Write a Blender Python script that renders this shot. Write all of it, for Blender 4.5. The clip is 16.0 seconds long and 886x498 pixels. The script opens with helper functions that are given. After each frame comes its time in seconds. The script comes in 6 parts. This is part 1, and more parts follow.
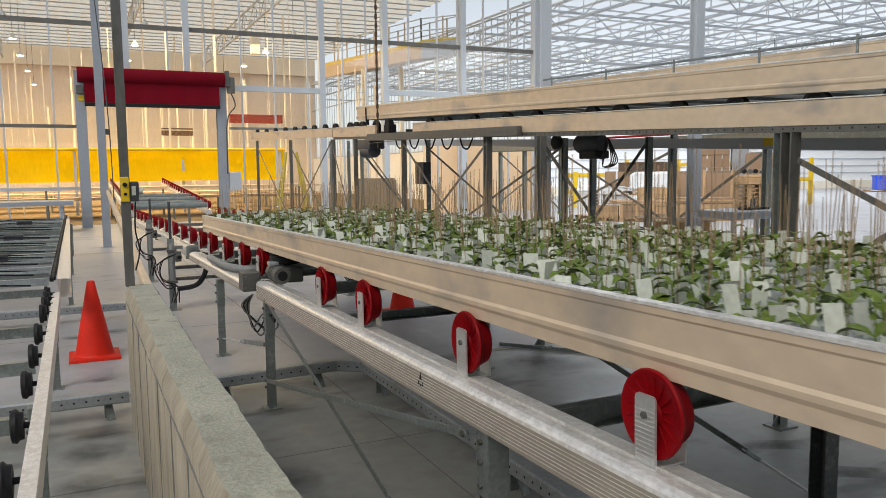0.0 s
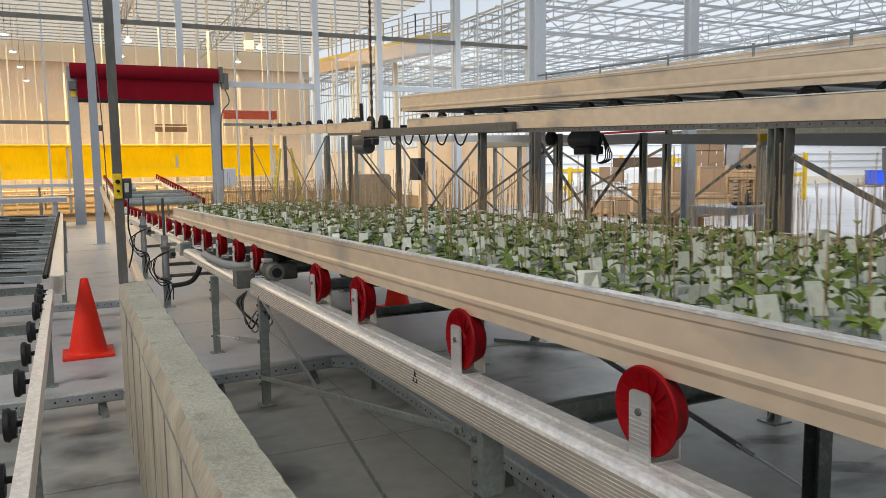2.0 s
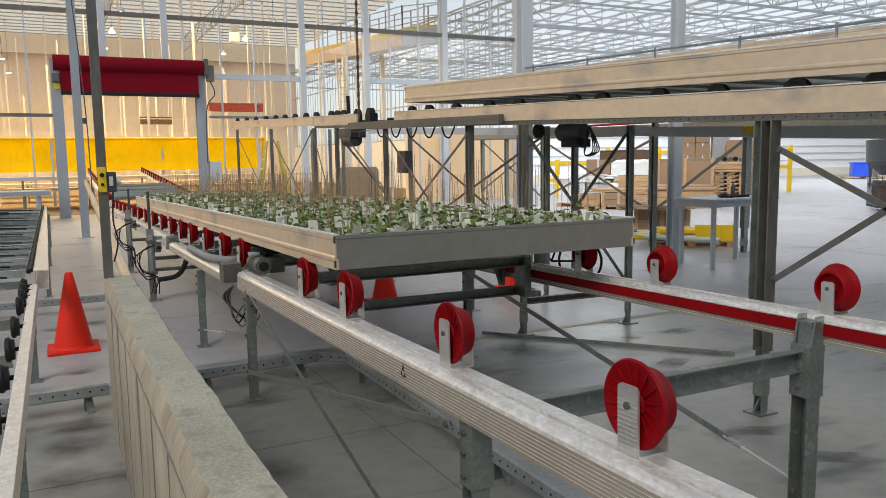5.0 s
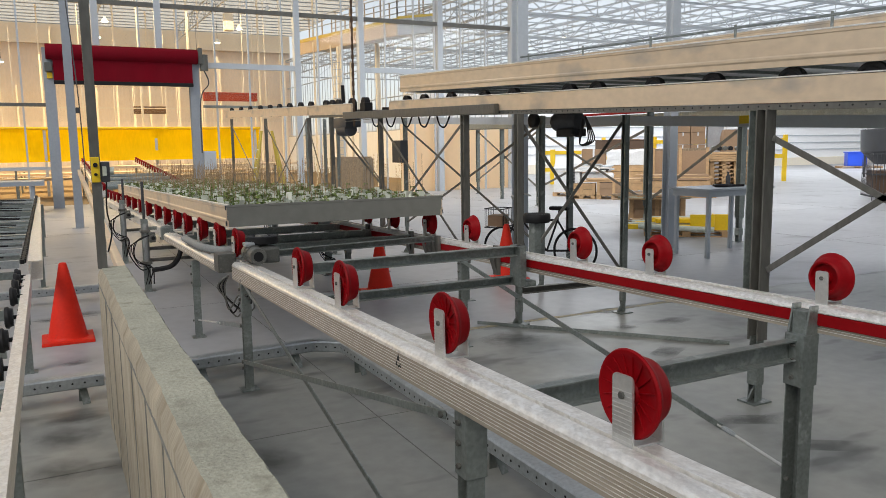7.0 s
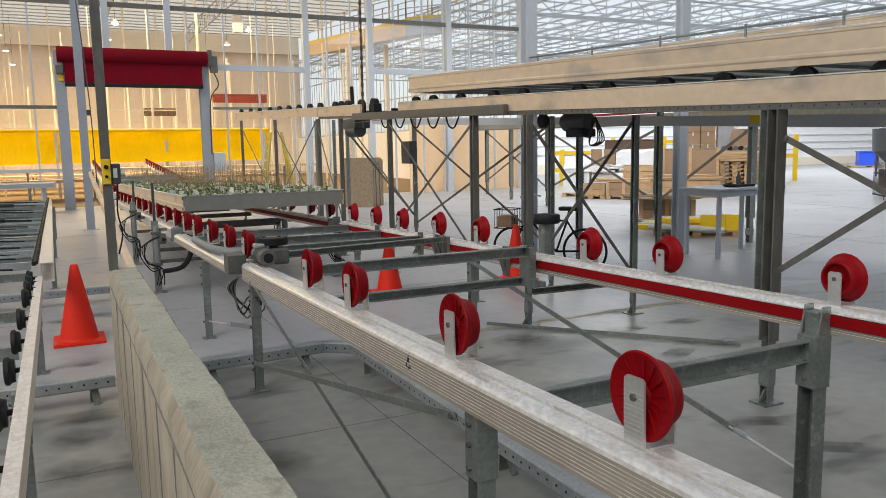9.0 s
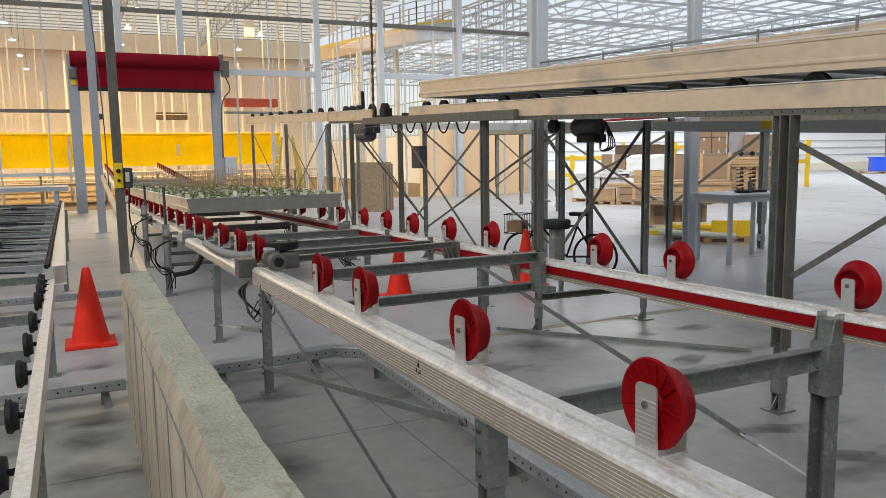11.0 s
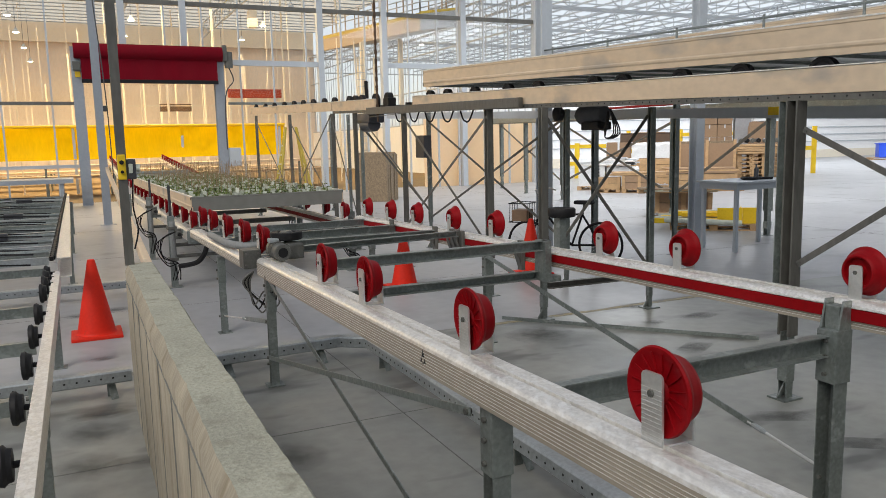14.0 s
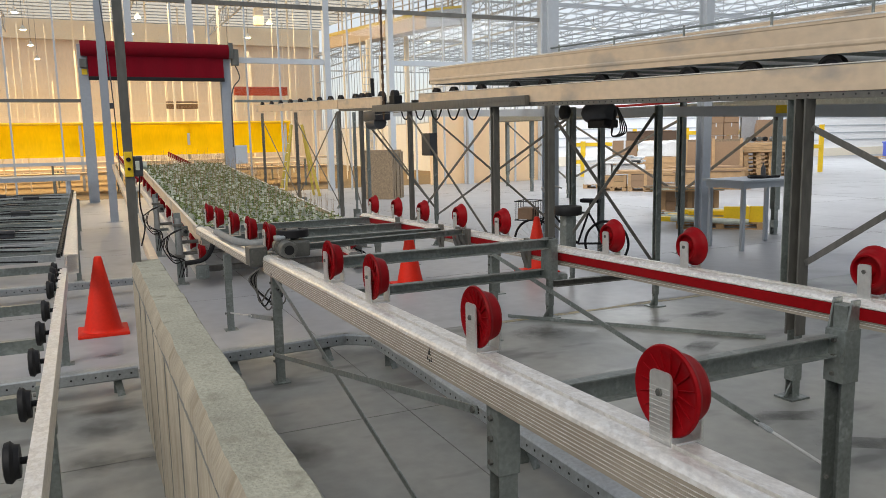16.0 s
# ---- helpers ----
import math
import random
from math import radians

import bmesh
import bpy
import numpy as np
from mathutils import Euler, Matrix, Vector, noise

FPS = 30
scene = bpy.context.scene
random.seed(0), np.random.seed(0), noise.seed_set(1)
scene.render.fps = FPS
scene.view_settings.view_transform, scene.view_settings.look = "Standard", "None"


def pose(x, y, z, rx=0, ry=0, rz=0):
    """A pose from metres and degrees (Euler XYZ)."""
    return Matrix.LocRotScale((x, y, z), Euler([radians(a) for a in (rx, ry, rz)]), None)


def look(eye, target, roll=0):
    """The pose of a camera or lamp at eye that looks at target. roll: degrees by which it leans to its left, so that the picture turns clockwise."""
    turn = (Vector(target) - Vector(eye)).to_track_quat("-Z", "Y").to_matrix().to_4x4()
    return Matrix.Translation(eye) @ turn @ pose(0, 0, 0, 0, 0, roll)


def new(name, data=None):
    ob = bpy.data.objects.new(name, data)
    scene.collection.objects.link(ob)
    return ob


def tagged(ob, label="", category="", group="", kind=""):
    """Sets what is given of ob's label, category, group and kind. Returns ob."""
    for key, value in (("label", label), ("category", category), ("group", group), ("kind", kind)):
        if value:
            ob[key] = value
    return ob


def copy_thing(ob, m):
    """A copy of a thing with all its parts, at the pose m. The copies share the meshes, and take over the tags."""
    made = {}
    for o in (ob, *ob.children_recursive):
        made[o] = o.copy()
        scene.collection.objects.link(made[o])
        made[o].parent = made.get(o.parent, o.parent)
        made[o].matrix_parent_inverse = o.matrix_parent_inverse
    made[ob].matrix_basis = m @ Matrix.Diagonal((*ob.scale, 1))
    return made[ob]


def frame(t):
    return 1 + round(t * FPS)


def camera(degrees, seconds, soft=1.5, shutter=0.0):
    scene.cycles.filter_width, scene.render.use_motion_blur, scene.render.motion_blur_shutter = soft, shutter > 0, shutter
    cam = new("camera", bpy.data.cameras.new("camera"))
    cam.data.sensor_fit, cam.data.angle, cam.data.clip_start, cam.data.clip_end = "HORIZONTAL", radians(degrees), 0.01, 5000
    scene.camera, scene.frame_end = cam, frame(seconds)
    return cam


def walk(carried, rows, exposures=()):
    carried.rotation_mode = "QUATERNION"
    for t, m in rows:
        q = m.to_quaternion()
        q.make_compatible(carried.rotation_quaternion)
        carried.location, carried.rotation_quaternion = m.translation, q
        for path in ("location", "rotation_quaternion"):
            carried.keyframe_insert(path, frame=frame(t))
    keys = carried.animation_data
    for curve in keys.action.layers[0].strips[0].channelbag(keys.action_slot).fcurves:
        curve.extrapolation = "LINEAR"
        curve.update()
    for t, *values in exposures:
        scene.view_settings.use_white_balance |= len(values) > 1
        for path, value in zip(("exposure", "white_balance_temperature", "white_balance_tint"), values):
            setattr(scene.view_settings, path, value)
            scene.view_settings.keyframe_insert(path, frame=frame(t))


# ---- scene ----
cam = camera(60.0, 16.0, soft=0.7, shutter=0.22)

PATH = [
    (0, (-0.02, -0.034, 1.691), (0.835, 1.762, 1.483), -0.6),
    (0.5, (-0.019, -0.037, 1.693), (0.841, 1.757, 1.485), -0.6),
    (1, (-0.014, -0.031, 1.693), (0.85, 1.76, 1.478), -0.7),
    (1.5, (-0.014, -0.032, 1.693), (0.851, 1.758, 1.476), -0.7),
    (2, (-0.014, -0.029, 1.694), (0.852, 1.76, 1.475), -0.7),
    (2.5, (-0.015, -0.026, 1.694), (0.85, 1.764, 1.472), -0.7),
    (3, (-0.018, -0.022, 1.695), (0.848, 1.768, 1.471), -0.6),
    (3.5, (-0.015, -0.021, 1.693), (0.854, 1.766, 1.466), -0.5),
    (4, (-0.013, -0.023, 1.697), (0.864, 1.76, 1.47), -0.7),
    (6.5, (-0.008, -0.013, 1.695), (0.901, 1.749, 1.435), -0.5),
    (7, (-0.007, -0.015, 1.696), (0.896, 1.75, 1.431), -0.8),
    (7.5, (-0.007, -0.008, 1.696), (0.889, 1.76, 1.428), -0.8),
    (8, (-0.009, -0.009, 1.697), (0.883, 1.76, 1.428), -0.7),
    (8.5, (-0.011, -0.003, 1.697), (0.877, 1.768, 1.427), -0.8),
    (9, (-0.007, -0.009, 1.698), (0.875, 1.767, 1.435), -1.0),
    (11.5, (-0.009, 0.0, 1.7), (0.847, 1.79, 1.449), -0.9),
    (12, (-0.005, 0.005, 1.698), (0.848, 1.796, 1.442), -1.1),
    (12.5, (0.0, -0.001, 1.7), (0.852, 1.789, 1.439), -1.3),
    (13, (0.005, 0.0, 1.699), (0.856, 1.79, 1.434), -1.4),
    (13.5, (0.006, 0.003, 1.696), (0.855, 1.793, 1.424), -1.4),
    (14, (0.003, 0.009, 1.695), (0.849, 1.8, 1.418), -1.3),
    (14.5, (0.004, 0.01, 1.694), (0.846, 1.802, 1.414), -1.3),
    (15, (0.003, 0.013, 1.695), (0.843, 1.806, 1.41), -1.3),
    (15.5, (0.002, 0.014, 1.695), (0.838, 1.808, 1.408), -1.2),
    (16, (0.0, 0.016, 1.694), (0.833, 1.812, 1.412), -1.2),
]
walk(cam, [(t, look(eye, target, roll)) for t, eye, target, roll in PATH])


# ---------------------------------------------------------------- light
EXPOSURE = 0.31
world = bpy.data.worlds.new("overcast_sky")
scene.world = world
world.use_nodes = True
wn = world.node_tree.nodes
wl = world.node_tree.links
sky = wn.new("ShaderNodeTexSky")
sky.sky_type = "NISHITA"
sky.sun_disc = False
sky.sun_elevation = radians(46)
sky.sun_rotation = radians(235)
pale = wn.new("ShaderNodeHueSaturation")
pale.inputs["Saturation"].default_value = 0.33
wl.new(sky.outputs[0], pale.inputs["Color"])
wl.new(pale.outputs[0], wn["Background"].inputs["Color"])
wn["Background"].inputs["Strength"].default_value = 0.12

sun_data = bpy.data.lights.new("sun", "SUN")
sun_data.energy, sun_data.angle, sun_data.color = 0.95, radians(28), (1.0, 0.92, 0.80)
sun = new("sun", sun_data)
sun.matrix_world = look((-16, -9, 22), (1, 5, 0))
scene.view_settings.exposure = EXPOSURE


# ---------------------------------------------------------------- materials
def surface(name, colour, rough=0.5, metal=0.0, var=0.15, big=1.5, fine=40.0, bump=0.05, stretch=(1, 1, 1), stain=None, stain_at=0.6, coat=0.0, alpha=None, spec=0.5):
    """A painted, cast or rolled surface: colour varied at two scales, roughness varied, fine relief."""
    m = bpy.data.materials.new(name)
    m.use_nodes = True
    n, l = m.node_tree.nodes, m.node_tree.links
    b = n["Principled BSDF"]
    b.inputs["Metallic"].default_value = metal
    b.inputs["Coat Weight"].default_value = coat
    b.inputs["Specular IOR Level"].default_value = spec
    co = n.new("ShaderNodeTexCoord")
    mp = n.new("ShaderNodeMapping")
    mp.inputs["Scale"].default_value = stretch
    l.new(co.outputs["Object"], mp.inputs["Vector"])
    a = n.new("ShaderNodeTexNoise")
    a.inputs["Scale"].default_value, a.inputs["Detail"].default_value = big, 5
    c = n.new("ShaderNodeTexNoise")
    c.inputs["Scale"].default_value, c.inputs["Detail"].default_value = fine, 3
    for t in (a, c):
        l.new(mp.outputs[0], t.inputs["Vector"])
    mix = n.new("ShaderNodeMath")
    mix.operation = "ADD"
    l.new(a.outputs[0], mix.inputs[0])
    l.new(c.outputs[0], mix.inputs[1])
    ramp = n.new("ShaderNodeMapRange")
    ramp.inputs["From Min"].default_value, ramp.inputs["From Max"].default_value = 0.6, 1.4
    ramp.inputs["To Min"].default_value, ramp.inputs["To Max"].default_value = 1 - var, 1 + var
    l.new(mix.outputs[0], ramp.inputs["Value"])
    info = n.new("ShaderNodeObjectInfo")
    each = n.new("ShaderNodeMapRange")
    each.inputs["To Min"].default_value, each.inputs["To Max"].default_value = 1 - var * 0.4, 1 + var * 0.4
    l.new(info.outputs["Random"], each.inputs["Value"])
    both = n.new("ShaderNodeMath")
    both.operation = "MULTIPLY"
    l.new(ramp.outputs[0], both.inputs[0])
    l.new(each.outputs[0], both.inputs[1])
    col = n.new("ShaderNodeVectorMath")
    col.operation = "SCALE"
    col.inputs[0].default_value = colour
    l.new(both.outputs[0], col.inputs["Scale"])
    out = col.outputs[0]
    if stain:
        s = n.new("ShaderNodeTexNoise")
        s.inputs["Scale"].default_value, s.inputs["Detail"].default_value = big * 2.3, 8
        l.new(mp.outputs[0], s.inputs["Vector"])
        k = n.new("ShaderNodeMapRange")
        k.inputs["From Min"].default_value, k.inputs["From Max"].default_value = stain_at, stain_at + 0.14
        l.new(s.outputs[0], k.inputs["Value"])
        sm = n.new("ShaderNodeMix")
        sm.data_type = "RGBA"
        sm.inputs["B"].default_value = (*stain, 1)
        l.new(k.outputs[0], sm.inputs["Factor"])
        l.new(out, sm.inputs["A"])
        out = sm.outputs["Result"]
    l.new(out, b.inputs["Base Color"])
    rr = n.new("ShaderNodeMapRange")
    rr.inputs["From Min"].default_value, rr.inputs["From Max"].default_value = 0.3, 0.7
    rr.inputs["To Min"].default_value, rr.inputs["To Max"].default_value = max(0.05, rough - 0.1), min(1, rough + 0.1)
    l.new(a.outputs[0], rr.inputs["Value"])
    l.new(rr.outputs[0], b.inputs["Roughness"])
    if bump:
        bp = n.new("ShaderNodeBump")
        bp.inputs["Strength"].default_value, bp.inputs["Distance"].default_value = bump, 0.01
        l.new(c.outputs[0], bp.inputs["Height"])
        l.new(bp.outputs[0], b.inputs["Normal"])
    if alpha is not None:
        b.inputs["Alpha"].default_value = alpha
    return m


def glowing(name, colour, strength):
    m = bpy.data.materials.new(name)
    m.use_nodes = True
    b = m.node_tree.nodes["Principled BSDF"]
    b.inputs["Base Color"].default_value = (*colour, 1)
    b.inputs["Emission Color"].default_value = (*colour, 1)
    b.inputs["Emission Strength"].default_value = strength
    return m


def clear_glass(name, tint, gloss):
    """Thin glazing: mostly see-through, with a little mirror."""
    m = bpy.data.materials.new(name)
    m.use_nodes = True
    n, l = m.node_tree.nodes, m.node_tree.links
    n.remove(n["Principled BSDF"])
    t = n.new("ShaderNodeBsdfTransparent")
    t.inputs[0].default_value = (*tint, 1)
    g = n.new("ShaderNodeBsdfGlossy")
    g.inputs["Roughness"].default_value = 0.03
    x = n.new("ShaderNodeMixShader")
    x.inputs[0].default_value = gloss
    l.new(t.outputs[0], x.inputs[1])
    l.new(g.outputs[0], x.inputs[2])
    l.new(x.outputs[0], n["Material Output"].inputs[0])
    return m


FLOOR = surface("bare_concrete", (0.262, 0.266, 0.245), 0.42, 0, 0.18, 0.55, 9, 0.03, stain=(0.165, 0.165, 0.150), stain_at=0.57)
COATED = surface("coated_concrete", (0.37, 0.375, 0.385), 0.44, 0, 0.12, 0.5, 7, 0.02, stain=(0.29, 0.29, 0.295), stain_at=0.58, spec=0.35)
CONCRETE = surface("cast_concrete", (0.40, 0.395, 0.315), 0.92, 0, 0.26, 5.0, 75, 0.6, stain=(0.27, 0.262, 0.20), stain_at=0.56)
BOARDED = surface("board_marked_concrete", (0.40, 0.35, 0.265), 0.9, 0, 0.32, 3.0, 40, 0.6, stretch=(1, 2.2, 0.25), stain=(0.27, 0.225, 0.155), stain_at=0.55)
GALV = surface("galvanised_steel", (0.235, 0.262, 0.25), 0.42, 0.55, 0.30, 6, 55, 0.03, stain=(0.36, 0.39, 0.38), stain_at=0.57)
GALV_DULL = surface("dull_galvanised_pipe", (0.26, 0.27, 0.265), 0.65, 0.2, 0.2, 6, 50, 0.03)
BAR_PALE = surface("bright_galvanised_steel", (0.42, 0.45, 0.46), 0.4, 0.5, 0.25, 5, 45, 0.03)
GALV_DARK = surface("weathered_galvanised_steel", (0.145, 0.142, 0.128), 0.5, 0.35, 0.30, 3, 30, 0.03, stretch=(1, 1, 0.3))
ALU = surface("mill_aluminium", (0.74, 0.72, 0.68), 0.38, 0.55, 0.20, 22, 110, 0.15, stretch=(1, 0.6, 1), stain=(0.90, 0.89, 0.86), stain_at=0.50)
ALU_SIDE = surface("dull_aluminium_side", (0.74, 0.595, 0.43), 0.5, 0.45, 0.12, 1.2, 18, 0.02, stretch=(1, 0.55, 1), stain=(0.47, 0.41, 0.34), stain_at=0.57)
# The rail's own aluminium, with the side's shade put into a darker colour.
RAIL_SIDE_SHADED = surface("extruded_aluminium_side", (0.42, 0.37, 0.30), 0.48, 0.35, 0.14, 2.0, 30, 0.02, stretch=(1, 0.4, 1))
# Tray aluminium again, its colour darkened for the shaded end faces.
ALU_END_SHADED = surface("dull_grey_end_board", (0.25, 0.25, 0.225), 0.5, 0.4, 0.12, 0.8, 12, 0.02)
ALU_BAR = surface("aluminium_bracket", (0.72, 0.72, 0.70), 0.4, 0.7, 0.1, 8, 80, 0.02)
RED = surface("red_plastic", (0.23, 0.002, 0.005), 0.5, 0, 0.16, 9, 60, 0.02, spec=0.12)
HEADER_RED = surface("dull_red_panel", (0.42, 0.085, 0.05), 0.7, 0, 0.15, 2, 20, 0.02, spec=0.1)
RED_STRIP = surface("red_strip", (0.26, 0.003, 0.006), 0.5, 0, 0.12, 3, 40, 0.02, spec=0.15)
RED_CLOTH = surface("red_curtain_cloth", (0.165, 0.001, 0.009), 0.8, 0, 0.12, 1.2, 30, 0.1, stretch=(1, 1, 0.2), spec=0.15)
CONE = surface("orange_cone_plastic", (0.78, 0.028, 0.010), 0.55, 0, 0.08, 6, 40, 0.02, spec=0.25, stain=(0.45, 0.05, 0.03), stain_at=0.68)
BLACK = surface("black_rubber", (0.010, 0.010, 0.011), 0.6, 0, 0.3, 9, 60, 0.05, spec=0.3)
DARK = surface("dark_painted_steel", (0.06, 0.063, 0.07), 0.5, 0.2, 0.2, 4, 40, 0.03)
MOTOR = surface("grey_cast_motor", (0.115, 0.116, 0.105), 0.5, 0.25, 0.25, 12, 80, 0.08)
GREY_STEEL = surface("grey_painted_steel", (0.32, 0.35, 0.39), 0.5, 0.1, 0.08, 2, 20, 0.01)
WHITE_STEEL = surface("pale_painted_steel", (0.50, 0.54, 0.58), 0.45, 0.1, 0.06, 2, 20, 0.01)
WHITE_WALL = surface("white_panel_wall", (0.86, 0.87, 0.88), 0.6, 0, 0.04, 0.4, 6, 0.01)
TAN_PANEL = surface("tan_fascia_panel", (0.42, 0.33, 0.23), 0.6, 0, 0.10, 1.5, 12, 0.02)
CREAM = surface("cream_screen_cloth", (0.78, 0.72, 0.60), 0.7, 0, 0.06, 0.5, 8, 0.02)
YELLOW_BAND = surface("yellow_film", (0.95, 0.62, 0.001), 0.6, 0, 0.10, 0.6, 9, 0.1, stretch=(2, 1, 0.3), spec=0.1)
yn, yl = YELLOW_BAND.node_tree.nodes, YELLOW_BAND.node_tree.links
film_through, film_mix = yn.new("ShaderNodeBsdfTranslucent"), yn.new("ShaderNodeMixShader")
film_through.inputs[0].default_value = (1.0, 0.70, 0.002, 1)
film_mix.inputs[0].default_value = 0.18
yl.new(yn["Principled BSDF"].outputs[0], film_mix.inputs[1])
yl.new(film_through.outputs[0], film_mix.inputs[2])
yl.new(film_mix.outputs[0], yn["Material Output"].inputs[0])
YELLOW = surface("safety_yellow_paint", (0.80, 0.54, 0.015), 0.45, 0, 0.1, 3, 30, 0.02)
LADDER = surface("faded_yellow_fibreglass", (0.50, 0.38, 0.06), 0.55, 0, 0.15, 4, 30, 0.02)
WOOD = surface("pale_timber", (0.48, 0.31, 0.16), 0.7, 0, 0.25, 3, 30, 0.1, stretch=(0.3, 3, 3))
CARD = surface("brown_cardboard", (0.33, 0.215, 0.13), 0.8, 0, 0.12, 2, 25, 0.03)
CHIPBOARD = surface("chipboard", (0.23, 0.17, 0.11), 0.8, 0, 0.45, 14, 60, 0.15, stain=(0.36, 0.27, 0.16), stain_at=0.52)
BLUE = surface("blue_plastic", (0.02, 0.08, 0.62), 0.4, 0, 0.05, 3, 30, 0.01)
LEAF = surface("seedling_leaf", (0.112, 0.165, 0.013), 0.5, 0, 0.55, 5, 60, 0.05)
WOOL = surface("rockwool_cube", (0.43, 0.47, 0.43), 0.9, 0, 0.12, 20, 120, 0.3)
TAG = surface("white_plant_label", (0.54, 0.57, 0.48), 0.5, 0, 0.2, 9, 60, 0.01)
NAVY = surface("navy_plant_label", (0.02, 0.025, 0.07), 0.5, 0, 0.1, 9, 60, 0.01)
CANE = surface("split_bamboo_cane", (0.31, 0.215, 0.12), 0.7, 0, 0.3, 8, 60, 0.05)
HAZED = surface("hazed_far_glazing", (0.78, 0.67, 0.55), 0.4, 0, 0.10, 0.35, 5, 0.01, stretch=(1.6, 1, 0.5))
PEACH = surface("peach_translucent_panel", (0.92, 0.78, 0.58), 0.5, 0, 0.06, 0.5, 8, 0.01)
pn, pl = PEACH.node_tree.nodes, PEACH.node_tree.links
through_light = pn.new("ShaderNodeBsdfTranslucent")
through_light.inputs[0].default_value = (0.95, 0.80, 0.58, 1)
half = pn.new("ShaderNodeMixShader")
half.inputs[0].default_value = 0.5
pl.new(pn["Principled BSDF"].outputs[0], half.inputs[1])
pl.new(through_light.outputs[0], half.inputs[2])
pl.new(half.outputs[0], pn["Material Output"].inputs[0])
SCREEN = surface("drawn_shade_screen", (0.82, 0.77, 0.70), 0.7, 0, 0.05, 0.5, 8, 0.02)
sn, sl = SCREEN.node_tree.nodes, SCREEN.node_tree.links
sheer = sn.new("ShaderNodeBsdfTranslucent")
sheer.inputs[0].default_value = (0.95, 0.90, 0.83, 1)
sheer_mix = sn.new("ShaderNodeMixShader")
sheer_mix.inputs[0].default_value = 0.72
sl.new(sn["Principled BSDF"].outputs[0], sheer_mix.inputs[1])
sl.new(sheer.outputs[0], sheer_mix.inputs[2])
weave, weave_mix = sn.new("ShaderNodeBsdfTransparent"), sn.new("ShaderNodeMixShader")
weave.inputs[0].default_value = (1.0, 0.93, 0.83, 1)
weave_mix.inputs[0].default_value = 0.82
sl.new(sheer_mix.outputs[0], weave_mix.inputs[1])
sl.new(weave.outputs[0], weave_mix.inputs[2])
sl.new(weave_mix.outputs[0], sn["Material Output"].inputs[0])
MATTING = surface("brown_ground_cloth", (0.24, 0.165, 0.08), 0.9, 0, 0.3, 1.2, 12, 0.1)
RUST = surface("brown_metal_crate", (0.10, 0.062, 0.04), 0.7, 0.2, 0.2, 5, 40, 0.05)
GREY_FILM = surface("grey_stretch_film", (0.36, 0.36, 0.37), 0.35, 0, 0.15, 3, 20, 0.2)
PAPER = surface("white_stretch_film", (0.72, 0.74, 0.75), 0.35, 0, 0.12, 3, 20, 0.2)
GLASS = clear_glass("greenhouse_glass", (0.96, 0.97, 0.97), 0.05)
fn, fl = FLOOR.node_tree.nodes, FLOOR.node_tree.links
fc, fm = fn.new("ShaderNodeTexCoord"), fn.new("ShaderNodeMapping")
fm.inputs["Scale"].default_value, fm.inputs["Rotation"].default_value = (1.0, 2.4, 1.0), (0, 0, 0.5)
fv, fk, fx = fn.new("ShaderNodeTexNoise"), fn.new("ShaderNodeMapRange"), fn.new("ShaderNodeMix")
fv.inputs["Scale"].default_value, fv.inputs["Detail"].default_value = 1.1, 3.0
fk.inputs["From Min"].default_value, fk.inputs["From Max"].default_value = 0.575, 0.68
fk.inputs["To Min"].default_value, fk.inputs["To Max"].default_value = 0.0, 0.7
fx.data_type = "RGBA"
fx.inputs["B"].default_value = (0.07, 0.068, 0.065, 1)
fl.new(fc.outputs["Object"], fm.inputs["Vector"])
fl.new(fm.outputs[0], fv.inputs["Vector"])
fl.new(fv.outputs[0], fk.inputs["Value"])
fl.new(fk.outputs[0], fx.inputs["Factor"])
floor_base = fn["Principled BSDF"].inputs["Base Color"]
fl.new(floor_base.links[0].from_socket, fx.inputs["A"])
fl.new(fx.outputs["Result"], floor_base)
LAMP_GLOW = glowing("grow_lamp_glow", (1.0, 0.86, 0.55), 14)


# ---------------------------------------------------------------- mesh helpers
PLACE = {}


def thing(name, at, label, category, group="", kind=""):
    ob = new(name)
    ob.empty_display_size = 0.1
    ob.location = at
    PLACE[ob] = Vector(at)
    return tagged(ob, label, category, group, kind)


def part(name, bm, material, parent=None, label="", smooth=False):
    """Link a bmesh, given in world metres, as one mesh object, under a thing or part where there is one."""
    base = PLACE[parent] if parent else Vector((0, 0, 0))
    bmesh.ops.translate(bm, verts=bm.verts, vec=-base)
    bmesh.ops.recalc_face_normals(bm, faces=bm.faces)
    me = bpy.data.meshes.new(name)
    bm.to_mesh(me)
    bm.free()
    for m in material if isinstance(material, (list, tuple)) else (material,):
        me.materials.append(m)
    if smooth:
        me.shade_smooth()
        me.set_sharp_from_angle(angle=radians(35))
    ob = new(name, me)
    if parent:
        ob.parent = parent
    PLACE[ob] = base
    if label:
        ob["label"] = label
    return ob


def alone(name, bm, material, label, category, at=(0, 0, 0), group="", kind="", smooth=False):
    """A thing that is a single mesh."""
    bmesh.ops.translate(bm, verts=bm.verts, vec=-Vector(at))
    ob = part(name, bm, material, None, smooth=smooth)
    ob.location = at
    PLACE[ob] = Vector(at)
    return tagged(ob, label, category, group, kind)


def B():
    return bmesh.new()


